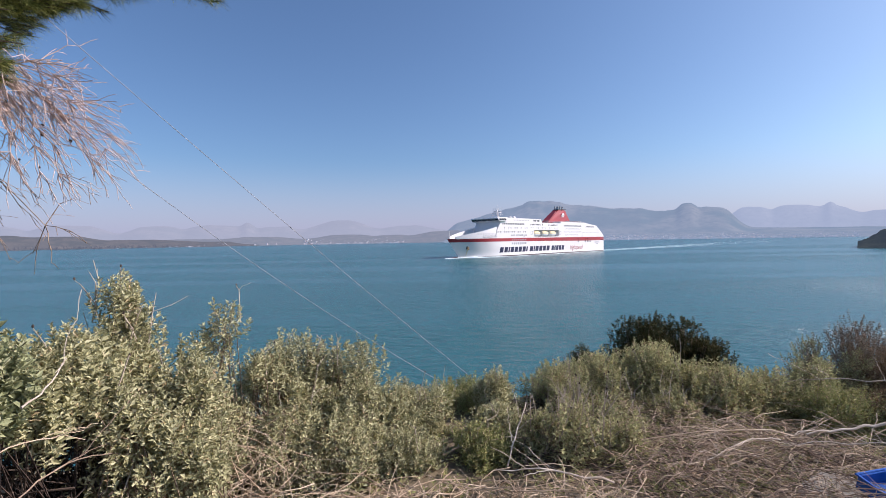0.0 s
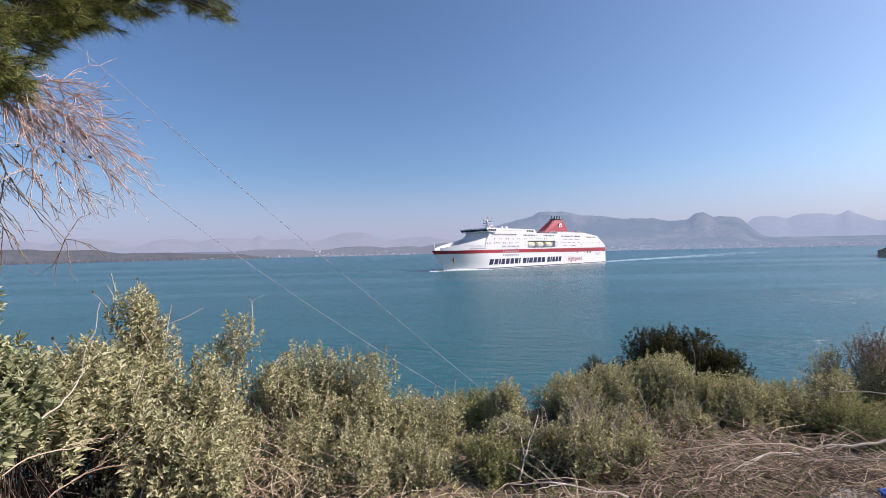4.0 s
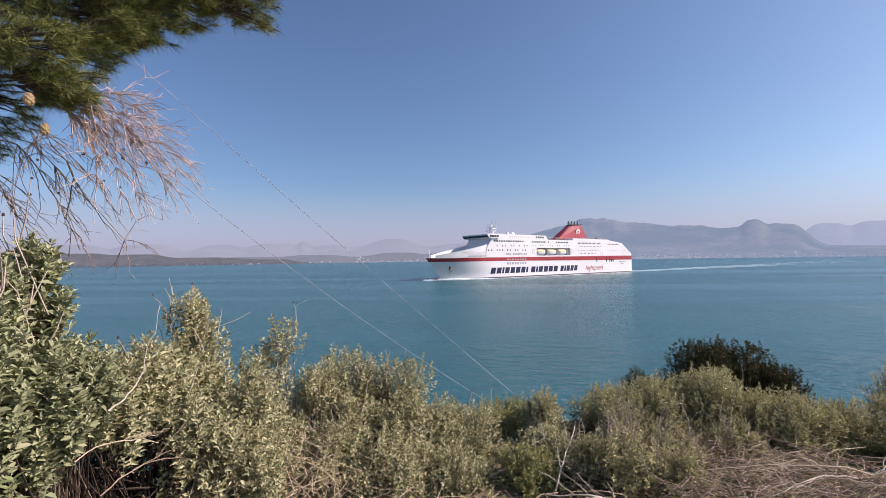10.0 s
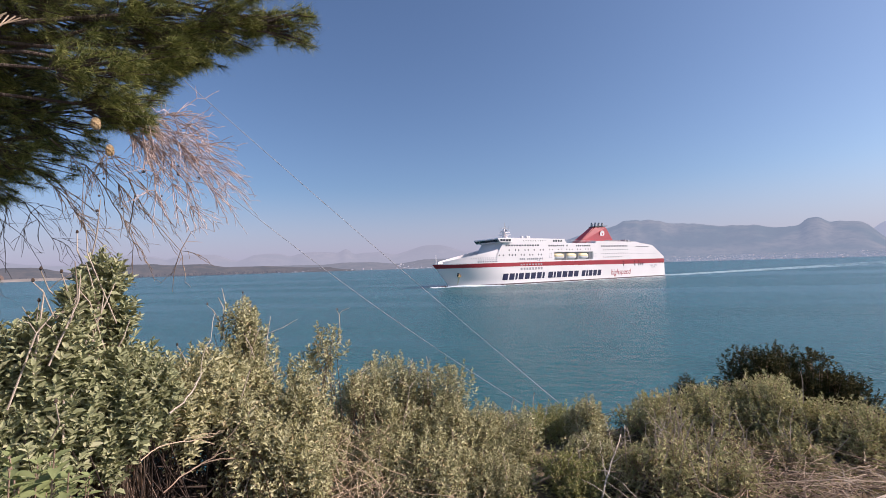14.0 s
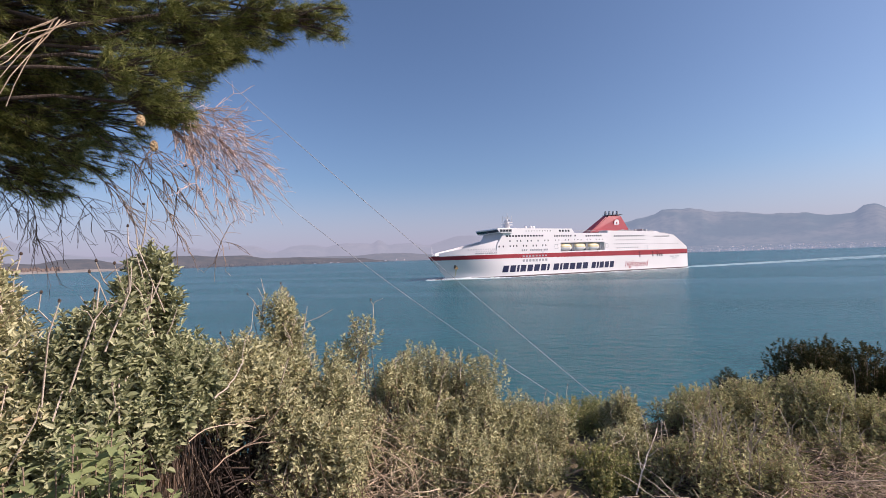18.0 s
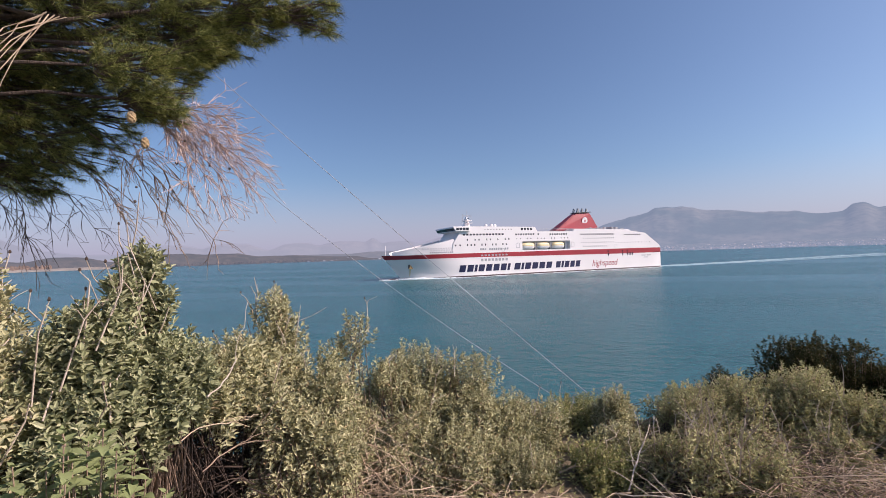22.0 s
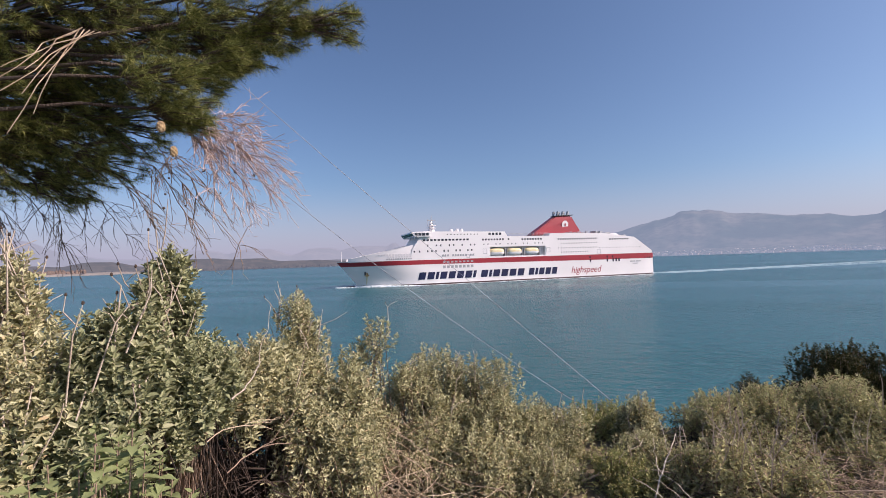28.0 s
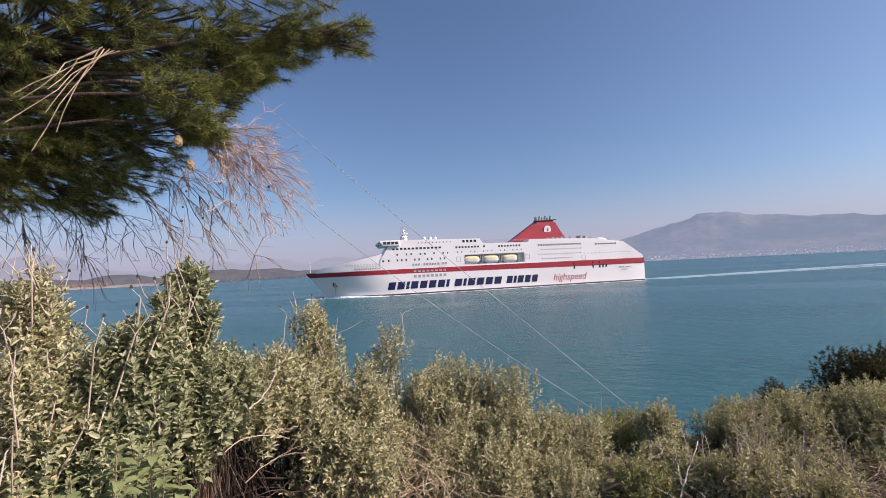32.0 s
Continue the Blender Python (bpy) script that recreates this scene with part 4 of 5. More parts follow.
bush("grey_bush", 30.2, 5.0, -13.6, 0.50, 0.5, 1176, 0.026, M_GREY, GREYISH, 27, low=0.5, clump=0.2)
bush("grey_bush", 17.0, 4.2, -19.5, 0.50, 0.3, 400, 0.026, M_GREY, "half-dry shrub with bare brown stems", 121, low=0.5, stalks=16, clump=0.2)
bush("grey_bush", 24.5, 4.4, -18.0, 0.55, 0.3, 440, 0.026, M_GREY, GREYISH, 122, low=0.5, stalks=12, clump=0.2)
bush("grey_bush", 34.6, 5.3, -13.9, 0.42, 0.4, 1000, 0.027, M_GREY, GREYISH, 146, low=0.2, clump=0.2)
bush("green_bush", 37.0, 5.6, -12.3, 0.52, 0.5, 1176, 0.026, M_GREY, "olive-green shrub beside the dry brush", 28)
bush("bare_bush", 43.6, 6.4, -8.6, 0.95, 0.6, 3600, 0.020, M_BROWN, "dark brown half-bare shrub", 29, stalks=0, clump=0.22)
bush("bare_bush", 40.2, 6.2, -10.6, 0.55, 0.5, 1500, 0.018, M_GREY, "dull olive half-bare shrub", 160, stalks=0)
bush("green_bush", 41.5, 5.2, -14.2, 0.45, 0.4, 1000, 0.024, M_GREEN, "olive-green shrub beside the dry brush", 161, stalks=0)
bush("grey_bush", 46.0, 5.3, -13.5, 0.45, 0.4, 900, 0.022, M_BROWN, "half-dry brown shrub with bare stems", 162, stalks=6, clump=0.2)
bush("mastic_bush", 25.2, 9.4, -9.9, 1.6, 1.1, 11000, 0.042, M_DARK, "dense dark green rounded evergreen shrub", 30, low=0.45, stalks=0, lumps=0.08, pairs=5, clump=0.3, reach=0.10)
bush("mastic_bush", 16.2, 8.8, -13.3, 0.68, 0.5, 1900, 0.040, M_DARK, "small dark green rounded evergreen shrub", 31, low=0.45, stalks=0, lumps=0.06, pairs=4, clump=0.2, reach=0.10)
bush("sage_bush", -49.4, 2.6, 0.8, 0.20, 0.26, 760, 0.037, M_FELT, "tall sage-green shrub with broad felty leaves", 32, stalks=12, lumps=0.12, clump=0.10, low=0.55)
bush("sage_bush", -52.8, 2.55, -3.6, 0.28, 0.3, 600, 0.037, M_FELT, "sage-green shrub with broad felty leaves", 133, low=0.3, under=0.74, stem_material=M_WOOD_SHADE, stalks=12, lumps=0.5)
bush("sage_bush", -35.2, 2.75, -15.0, 0.24, 0.26, 520, 0.034, M_SAGE, SAGE, 170)
bush("sage_bush", -56.0, 2.45, -5.4, 0.33, 0.32, 640, 0.037, M_FELT, "sage-green shrub with broad felty leaves", 33, low=0.6, under=0.62, stem_material=M_WOOD_SHADE, stalks=12, lumps=0.5)
bush("sage_bush", -61.8, 2.7, 1.5, 0.24, 0.3, 760, 0.038, M_SAGE, "thin sage-green shrub with many bare stalks", 34, stalks=26, lumps=0.5, clump=0.13)
bush("sage_bush", -62.5, 2.4, -5.0, 0.40, 0.36, 600, 0.036, M_SAGE, SAGE, 35, stalks=14, stem_material=M_STALK)
bush("sage_bush", -57.5, 2.45, -8.5, 0.40, 0.36, 420, 0.036, M_FELT, SAGE, 135, stalks=6, low=0.65, under=0.6, stem_material=M_WOOD_SHADE)
bush("grey_bush", 10.8, 3.5, -20.8, 0.28, 0.3, 300, 0.028, M_GREY, GREYISH, 140, low=0.6, stalks=8, clump=0.2)
bush("grey_bush", 15.0, 3.45, -21.0, 0.34, 0.28, 260, 0.027, M_GREY, "half-dry shrub with bare brown stems", 141, stalks=16, under=0.6, clump=0.2)
bush("grey_bush", 20.5, 3.6, -20.3, 0.36, 0.28, 300, 0.027, M_GREY, GREYISH, 142, low=0.6, stalks=10, clump=0.2)
bush("green_bush", 4.6, 3.35, -22.0, 0.28, 0.25, 480, 0.028, M_GREEN, "fresh green shrub with small leaves", 143)
bush("sage_bush", -19.5, 3.25, -19.0, 0.34, 0.3, 480, 0.033, M_SAGE, SAGE, 145)
bush("sage_bush", -58.8, 2.5, -5.6, 0.28, 0.28, 480, 0.038, M_SAGE, "thin sage-green shrub with bare pale stems", 150, low=0.4, stem_material=M_STALK)
bush("sage_bush", -46.4, 2.6, -8.2, 0.24, 0.25, 420, 0.037, M_FELT, "sage-green shrub with broad felty leaves", 151, low=0.85, clump=0.13, under=0.86, stem_material=M_WOOD_SHADE)


def broad_leaf_mesh(length, width, curl):
    """One pointed leaf along +x, folded at its rib and curling down."""
    verts, faces = [], []
    for k in range(6):
        q = k / 5
        w = width * 0.5 * (math.sin(math.pi * min(1, 0.12 + 0.88 * q) ** 0.8) if k < 5 else 0.02)
        z = -curl * length * q * q
        verts += [(length * q, w, z + w * 0.35), (length * q, 0, z), (length * q, -w, z + w * 0.35)]
    for k in range(5):
        a = 3 * k
        faces += [(a, a + 3, a + 4, a + 1), (a + 1, a + 4, a + 5, a + 2)]
    me = bpy.data.meshes.new("leaf")
    me.from_pydata(verts, [], faces)
    me.polygons.foreach_set("use_smooth", [True] * len(me.polygons))
    me.materials.append(M_BROAD)
    return me


LEAF_SHAPES = [broad_leaf_mesh(l, l * w, c) for l, w, c in ((0.078, 0.60, 0.15), (0.066, 0.62, 0.28), (0.090, 0.54, 0.22), (0.055, 0.62, 0.1))]


def broadleaf_plant(az, dist, top_el, across, deep, shoots, seed):
    """A low plant whose leaves stand in crossed pairs round every shoot."""
    g = random.Random(seed)
    p = polar(az, dist)
    gz = ground_z(p.x, p.y) - 0.02
    high = 13.22 + dist * math.tan(radians(top_el)) - gz
    root = tagged(new("broadleaf_plant"), "low plant with broad soft green leaves", "plant", "broad-leaved plants")
    root.matrix_basis = pose(p.x, p.y, gz, 0, 0, -az)
    for _ in range(shoots):
        r, a = g.random() ** 0.5, g.uniform(0, 2 * math.pi)
        x, y = r * math.cos(a) * across, r * math.sin(a) * deep
        z = high * math.sqrt(max(0.1, 1 - 0.8 * r * r)) * (1 - 0.45 * g.random() ** 1.5)
        tip = Vector((x, y, z))
        foot = Vector((x * 0.6, y * 0.6, 0))
        lean = (tip - foot).normalized()
        v, f = tubes([[(foot, 0.004), (foot.lerp(tip, 0.55) + Vector((g.gauss(0, 0.02), g.gauss(0, 0.02), 0)), 0.0032), (tip, 0.002)]], 5)
        sheet("stem", v, f, M_STEM, root)
        turn = g.uniform(0, 2 * math.pi)
        for k in range(4):
            for side in (0, math.pi):
                ob = new("leaf", g.choice(LEAF_SHAPES))
                ob.parent = root
                size = (0.4, 0.62, 0.75, 0.72)[k] * g.uniform(0.8, 1.15)
                flat = (0.85, 0.42, 0.12, -0.05)[k] + g.gauss(0, 0.12)
                at = tip - lean * (0.028 * k + 0.004)
                m = Matrix.Translation(at) @ Euler((g.gauss(0, 0.2), -flat, turn + side + k * math.pi / 2 + g.gauss(0, 0.15)), "XYZ").to_matrix().to_4x4() @ Matrix.Scale(size, 4)
                ob.matrix_basis = m


broadleaf_plant(-56.3, 1.75, -14.4, 0.36, 0.24, 180, 36)
broadleaf_plant(-65.0, 1.80, -15.5, 0.34, 0.26, 80, 37)
broadleaf_plant(-54.5, 1.90, -16.0, 0.22, 0.20, 44, 38)


def brush(name, count, az0, az1, d0, d1, length, thick, material, label, seed, lift=0.25, kind="stuff", rise=0.08):
    """A heap of dry sticks lying over one another."""
    rng = random.Random(seed)
    paths = []
    for _ in range(count):
        p = polar(rng.uniform(az0, az1), rng.uniform(d0, d1))
        z = ground_z(p.x, p.y) + rng.random() ** 1.5 * lift
        a, tilt, l = rng.uniform(0, 2 * math.pi), rng.gauss(rise, 0.2 + 0.4 * rise), length * rng.uniform(0.4, 1.4)
        way = Vector((math.cos(a), math.sin(a), tilt)).normalized()
        bend = Vector((rng.gauss(0, 0.10), rng.gauss(0, 0.10), rng.gauss(0.02, 0.07))) * l
        pts = []
        q = Vector((p.x, p.y, z)) - way * l / 2
        r = thick * rng.uniform(0.5, 1.5)
        for k in range(5):
            s = k / 4
            c = q + way * l * s + bend * math.sin(math.pi * s) + Vector((rng.gauss(0, 0.008), rng.gauss(0, 0.008), rng.gauss(0, 0.008)))
            c.z = max(c.z, ground_z(c.x, c.y) + r)
            pts.append((c, r * (1 - 0.6 * s)))
        paths.append(pts)
    v, f = tubes(paths, 5)
    return tagged(sheet(name, v, f, material), label, "brushwood", kind=kind)


brush("brushwood", 420, 26, 47, 3.2, 4.8, 0.42, 0.0030, M_DRY, "heap of dry tan sticks and twigs", 51, 0.2)
brush("brushwood", 520, 20, 46, 3.0, 4.3, 0.42, 0.0030, M_STEM, "brown dead stems in the heap", 52, 0.2)
brush("brushwood", 300, -16, 24, 2.5, 2.92, 0.45, 0.0034, M_DRY, "dry tan sticks at the foot of the shrubs", 53, 0.15)
brush("dry_grass", 260, -36, -10, 2.2, 3.1, 0.4, 0.0026, M_DRY, "tangle of dry grass stems under the shrubs", 54, 0.25)
brush("dry_grass", 170, -29.0, -20, 2.85, 3.2, 0.5, 0.0026, M_DRY, "arching tangle of dry tan stems", 58, 0.55, rise=0.7)
# dark filler twigs: the hollow's shade is put into their colour
brush("dead_twigs", 420, -47, -35, 2.2, 2.95, 0.4, 0.0036, M_WOOD_SHADE, "dead brown twigs under the shrubs, darkened as shade", 55, 0.55)
brush("dead_twigs", 600, -48, -36, 2.8, 3.7, 0.5, 0.005, M_WOOD_SHADE, "tangle of dead twigs inside the shrubs, coloured dark for shade", 60, 0.7, rise=0.4)
brush("dry_stems", 150, -67, -57.5, 2.15, 2.5, 0.6, 0.0028, M_STALK, "tangle of bare pale stems among the shrubs", 63, 0.75, rise=0.9)
brush("dead_twigs", 46, -47, -36, 2.15, 2.6, 0.45, 0.003, M_DRY, "thin tan twigs before the dark hollow", 59, 0.4)


def branch(a, b, r0, r1, sag, material, label, seed, forks=3):
    """One bare branch lying between two places."""
    rng = random.Random(seed)
    a, b = Vector(a), Vector(b)
    def limb(a, b, r0, r1, sag):
        pts = []
        for k in range(9):
            s = k / 8
            c = a.lerp(b, s) + Vector((0, 0, sag * math.sin(math.pi * s))) + Vector([rng.gauss(0, 0.002 + 0.007 * (b - a).length) for _ in range(3)])
            pts.append((c, r0 + (r1 - r0) * s))
        return pts
    main = limb(a, b, r0, r1, sag)
    root = tagged(new("dead_branch"), label, "branch")
    root.location = a
    local = lambda path: [(p - a, r) for p, r in path]
    v, f = tubes([local(main)], 7)
    sheet("stem", v, f, material, root)
    for k in range(forks):
        p, r = main[rng.randint(2, 7)]
        w = (b - a).normalized() * rng.uniform(0.1, 0.35) + Vector((rng.gauss(0, 0.1), rng.gauss(0, 0.1), rng.uniform(-0.02, 0.2)))
        v, f = tubes([local(limb(p, p + w, r * 0.6, 0.0015, 0.01))], 5)
        sheet("twig", v, f, material, root)


branch(sight(44.6, -16.6, 4.7), sight(38.2, -19.0, 4.35), 0.011, 0.006, 0.0, M_PALE, "thick bleached dead branch lying on the brush", 61, 1)
branch(sight(39.0, -18.8, 4.38), sight(22.5, -22.3, 3.75), 0.006, 0.0025, 0.03, M_DRY, "long thin dead branch lying on the brush", 71, 5)
branch(sight(46, -18.2, 4.4), sight(36, -20.5, 4.1), 0.0042, 0.002, 0.02, M_PALE, "bleached dead branch lying on the brush", 62, 4)
branch(sight(46, -13.2, 5.0), sight(36.5, -14.6, 4.8), 0.0042, 0.002, 0.03, M_PALE, "thin pale dead branch over the brush", 63, 3)
branch(sight(-0.5, -25.2, 3.6), sight(11.5, -23.4, 3.75), 0.007, 0.005, 0.05, M_DRY, "thin dry stick leaning across the shrubs", 64, 2)
branch(sight(7.5, -26.5, 3.5), sight(9.8, -19.5, 3.9), 0.006, 0.0035, 0.03, M_PALE, "thin upright dead stick", 65, 3)
branch(sight(-46, -18.6, 2.35), sight(-38.5, -18.5, 2.7), 0.0026, 0.0016, 0.05, M_DRY, "curved dry twig in front of the hollow", 66, 3)
branch(sight(-44, -22.2, 2.5), sight(-36.5, -20.4, 2.75), 0.0034, 0.002, 0.05, M_STEM, "dry branch under the shrubs", 67, 2)
branch(sight(-43, -14.5, 2.35), sight(-39.8, -10.6, 2.45), 0.004, 0.002, -0.03, M_PALE, "pale bent twig among the shrubs", 68, 1)
branch(sight(20, -27, 3.3), sight(6, -26.8, 3.2), 0.007, 0.003, 0.04, M_PALE, "pale bent stick on the ground", 69, 4)
branch(sight(36, -20.0, 4.0), sight(29.5, -23.5, 3.5), 0.0045, 0.0022, 0.06, M_PALE, "bleached curved branch in the brush", 70, 5)


def flat_stone():
    """A worn flat stone half sunk beside the crate."""
    rng = random.Random(9)
    bm = bmesh.new()
    bmesh.ops.create_icosphere(bm, subdivisions=3, radius=1)
    for vert in bm.verts:
        c = vert.co
        k = 1 + 0.22 * noise.noise(c * 1.3) + 0.08 * noise.noise(c * 4)
        vert.co = Vector((c.x * 0.26 * k, c.y * 0.13 * k, 0.05 * max(-0.6, min(0.75, c.z * 1.6)) * k))
    ob = tagged(part("flat_stone", bm, M_STONE), "flat pale beige stone beside the crate", "stone")
    p = sight(40.2, -22.3, 3.95)
    ob.matrix_world = pose(p.x, p.y, ground_z(p.x, p.y) + 0.03, 4, -6, 25)


flat_stone()


def crate():
    """A shallow blue tray, tilted on the brush."""
    c = tagged(new("crate"), "small empty blue plastic crate among the brush", "crate")
    bm = bmesh.new()
    for x0, x1, y0, y1, z0, z1 in ((-0.2, 0.2, -0.14, 0.14, 0, 0.012), (-0.2, 0.2, -0.14, -0.128, 0, 0.11), (-0.2, 0.2, 0.128, 0.14, 0, 0.11), (-0.2, -0.188, -0.14, 0.14, 0, 0.11), (0.188, 0.2, -0.14, 0.14, 0, 0.11)):
        box(bm, x0, x1, y0, y1, z0, z1, 0.003)
    part("tray", bm, M_BLUE, c)
    bm = bmesh.new()
    for x0, x1, y0, y1 in ((-0.215, 0.215, -0.155, -0.138), (-0.215, 0.215, 0.138, 0.155), (-0.215, -0.198, -0.155, 0.155), (0.198, 0.215, -0.155, 0.155)):
        box(bm, x0, x1, y0, y1, 0.105, 0.12, 0.003)
    part("rim", bm, M_BLUE, c)
    p = sight(44.6, -22.0, 3.95)
    c.matrix_world = pose(p.x, p.y, max(p.z - 0.04, ground_z(p.x, p.y) + 0.02), 14, -4, 8) @ Matrix.Scale(0.78, 4)


crate()


def weeds(name, count, az0, az1, d0, d1, leaf, material, label, seed):
    """Low rosettes of small leaves on the soil."""
    rng = np.random.default_rng(seed)
    a, d = np.radians(rng.uniform(az0, az1, count)), rng.uniform(d0, d1, count)
    x, y = np.sin(a) * d, np.cos(a) * d
    z = np.array([ground_z(i, j) for i, j in zip(x, y)]) + rng.uniform(0.02, 0.09, count)
    tips = np.stack([x, y, z], 1)
    v, f = leaf_cloud(tips, tips - np.array([0, 0, 0.1]) + rng.normal(0, 0.03, tips.shape), 4, 0.06, leaf, rng, 1.2)
    tagged(sheet(name, v, f, material), label, "weeds", kind="stuff")


brush("dry_grass", 90, -52, -45, 1.75, 2.1, 0.3, 0.0016, M_DRY, "small tuft of dry pale grass", 86, 0.06, rise=0.5)


def scrap():
    """A crumpled scrap of blue plastic on the soil."""
    bm = bmesh.new()
    bmesh.ops.create_icosphere(bm, subdivisions=2, radius=0.022)
    for vert in bm.verts:
        vert.co *= 1 + 0.5 * noise.noise(vert.co * 60)
        vert.co.z *= 0.4
    ob = tagged(part("plastic_scrap", bm, M_BLUE), "small crumpled scrap of blue plastic", "litter")
    p = polar(-49.3, 1.98)
    ob.location = (p.x, p.y, ground_z(p.x, p.y) + 0.012)


scrap()
weeds("weeds", 900, -20, 47, 2.7, 4.6, 0.030, M_GREEN, "small green weeds on the soil", 81)
weeds("weeds", 1500, 22, 48, 3.1, 5.2, 0.020, M_GREEN, "low fresh green weeds between the sticks", 84)
weeds("weeds", 260, -64, -47, 1.7, 2.4, 0.036, M_GREY, "dull green weeds under the shrubs", 82)
weeds("weeds", 260, -35, -10, 2.4, 3.2, 0.030, M_GREY, "dull green weeds under the shrubs", 83)
brush("brushwood", 1000, 20, 47, 3.0, 4.6, 0.28, 0.0018, M_DRY, "thin dry twigs and straw on the ground", 56, 0.16)
brush("brushwood", 700, 8, 47, 2.9, 4.6, 0.32, 0.0024, M_WOOD_SHADE, "dark dead twigs on the ground", 57, 0.12)

# ---- pine over the standing point ----
def needle_tufts(base, way, count, length, rng, width=0.0032):
    n = len(base)
    k = np.repeat(np.arange(n), count)
    way = unit(way)
    back = rng.uniform(0, 1, len(k)) ** 0.7
    d = unit(way[k] * (0.2 + 0.8 * rng.uniform(0, 1, len(k)))[:, None] + rng.normal(0, 0.6, (len(k), 3)))
    o = base[k] - way[k] * (back * 0.07)[:, None]
    L = length * rng.uniform(0.65, 1.15, len(k))
    side = unit(np.cross(d, rng.normal(size=(len(k), 3)))) * width / 2
    tip = o + d * L[:, None] + np.array([0, 0, -0.008])
    v = np.stack([o - side, o + side, tip], 1).reshape(-1, 3)
    f = np.arange(len(k) * 3).reshape(-1, 3)
    return v, f


def pine():
    rng = np.random.default_rng(77)
    base = polar(-80, 4.9)
    gz = ground_z(base.x, base.y)
    tree = tagged(new("pine_tree"), "pine with long green needles and dead hanging twigs", "tree")
    tree.location = (base.x, base.y, gz - 0.1)
    org = np.array(tree.location)
    spine = [Vector((0, 0, 0)), Vector((0.10, 0.05, 1.6)), Vector((0.05, 0.15, 3.2)), Vector((0.2, 0.2, 5.0)), Vector((0.25, 0.1, 7.2))]
    v, f = tubes([[(p, 0.20 - 0.036 * i) for i, p in enumerate(spine)]], 12)
    sheet("trunk", v, f, M_BARK, tree, "rough grey-brown trunk")
    # clumps: bearing, height, distance, size across, share of tufts
    clumps = [(-59.7, 23.3, 4.1, 0.55, 130), (-53, 26.0, 3.9, 0.42, 120), (-44, 26.7, 3.7, 0.36, 105), (-37, 27.4, 3.6, 0.24, 60), (-30.8, 28.2, 3.5, 0.20, 36),
              (-49.8, 20.7, 3.4, 0.25, 84), (-47.6, 17.6, 3.4, 0.18, 64), (-60, 17.3, 4.2, 0.5, 170), (-61, 11.8, 4.3, 0.36, 110), (-54.8, 12.0, 4.0, 0.27, 64),
              (-42.5, 24.2, 3.6, 0.17, 24), (-67, 16.7, 4.4, 0.7, 130), (-54, 32.0, 4.0, 0.5, 90), (-44, 33.0, 3.8, 0.45, 56), (-36, 33.5, 3.6, 0.35, 24), (-68, 26.0, 4.6, 0.7, 110), (-56, 20.7, 4.2, 0.42, 120), (-68, 9.5, 4.4, 0.4, 80), (-52, 15.7, 4.1, 0.32, 60), (-47.5, 24.0, 3.8, 0.3, 50), (-57.5, 9.2, 4.2, 0.24, 60), (-63, 21.7, 4.3, 0.5, 120), (-58, 28.5, 4.1, 0.45, 110), (-33.5, 28.5, 3.6, 0.2, 24),
              (-41, 25.3, 3.6, 0.22, 70), (-42.8, 23.4, 3.5, 0.16, 60), (-45.6, 21.6, 3.5, 0.16, 50), (-64.5, 14.0, 4.3, 0.5, 120), (-58, 14.5, 4.15, 0.4, 110), (-66, 21, 4.5, 0.6, 130), (-55.5, 17.5, 4.2, 0.36, 80), (-63.5, 10.2, 4.3, 0.32, 90),
              # unseen upper crown, added to shade the clumps below
              (-62, 34, 4.3, 0.6, 130), (-54, 38, 4.1, 0.6, 130), (-48, 46, 4.0, 0.6, 110), (-60, 44, 4.3, 0.6, 100)]
    limbs, twigs, tb, tw = [], [], [], []
    for az, el, d, size, n in clumps:
        c = np.array(sight(az, el, d)) - org
        start = np.array(spine[2].lerp(spine[4], min(1, max(0, (c[2] - 3.0) / 4)))) + rng.normal(0, 0.05, 3)
        mid = start * 0.45 + c * 0.55 + np.array([0, 0, -0.15])
        bow = rng.normal(0, 0.24, 3)
        limbs.append([(start, 0.028), (start * 0.75 + mid * 0.25 + bow * 0.8, 0.022), (start * 0.4 + mid * 0.6 + bow, 0.017), (mid + rng.normal(0, 0.10, 3), 0.013), (mid * 0.4 + c * 0.6 + rng.normal(0, 0.06, 3), 0.011), (c, 0.006)])
        axis = unit((c - mid)[None])[0]
        for _ in range(int(n * 0.75)):
            off = rng.normal(0, 1, 3)
            off = off / np.linalg.norm(off) * rng.uniform(0.25, 1) ** 0.6 * size
            off[2] *= 0.85
            p = c + off + axis * 0.1
            q = c + off * 0.35 - axis * 0.12
            twigs.append([(q, 0.006), ((p + q) / 2 + rng.normal(0, 0.02, 3), 0.0045), (p, 0.003)])
            w = p - q + axis * 0.08 + rng.normal(0, 0.05, 3) + np.array([0.03, -0.03, 0.06])
            tb.append(p)
            tw.append(w)
            for _ in range(1):
                s = rng.uniform(0.75, 1.0)
                tb.append(q + (p - q) * s + rng.normal(0, 0.015, 3))
                tw.append(w + rng.normal(0, 0.12, 3))
    for path in limbs:
        v, f = tubes([path], 8)
        sheet("limb", v, f, M_BARK, tree)
    v, f = tubes(twigs, 4)
    tagged(sheet("twigwork", v, f, M_BARK, tree, "thin brown twigs"), kind="stuff")
    v, f = needle_tufts(np.array(tb), np.array(tw), 66, 0.080, rng, 0.0024)
    tagged(sheet("needles", v, f, M_NEEDLE, tree, "long green needles in tufts"), kind="stuff")

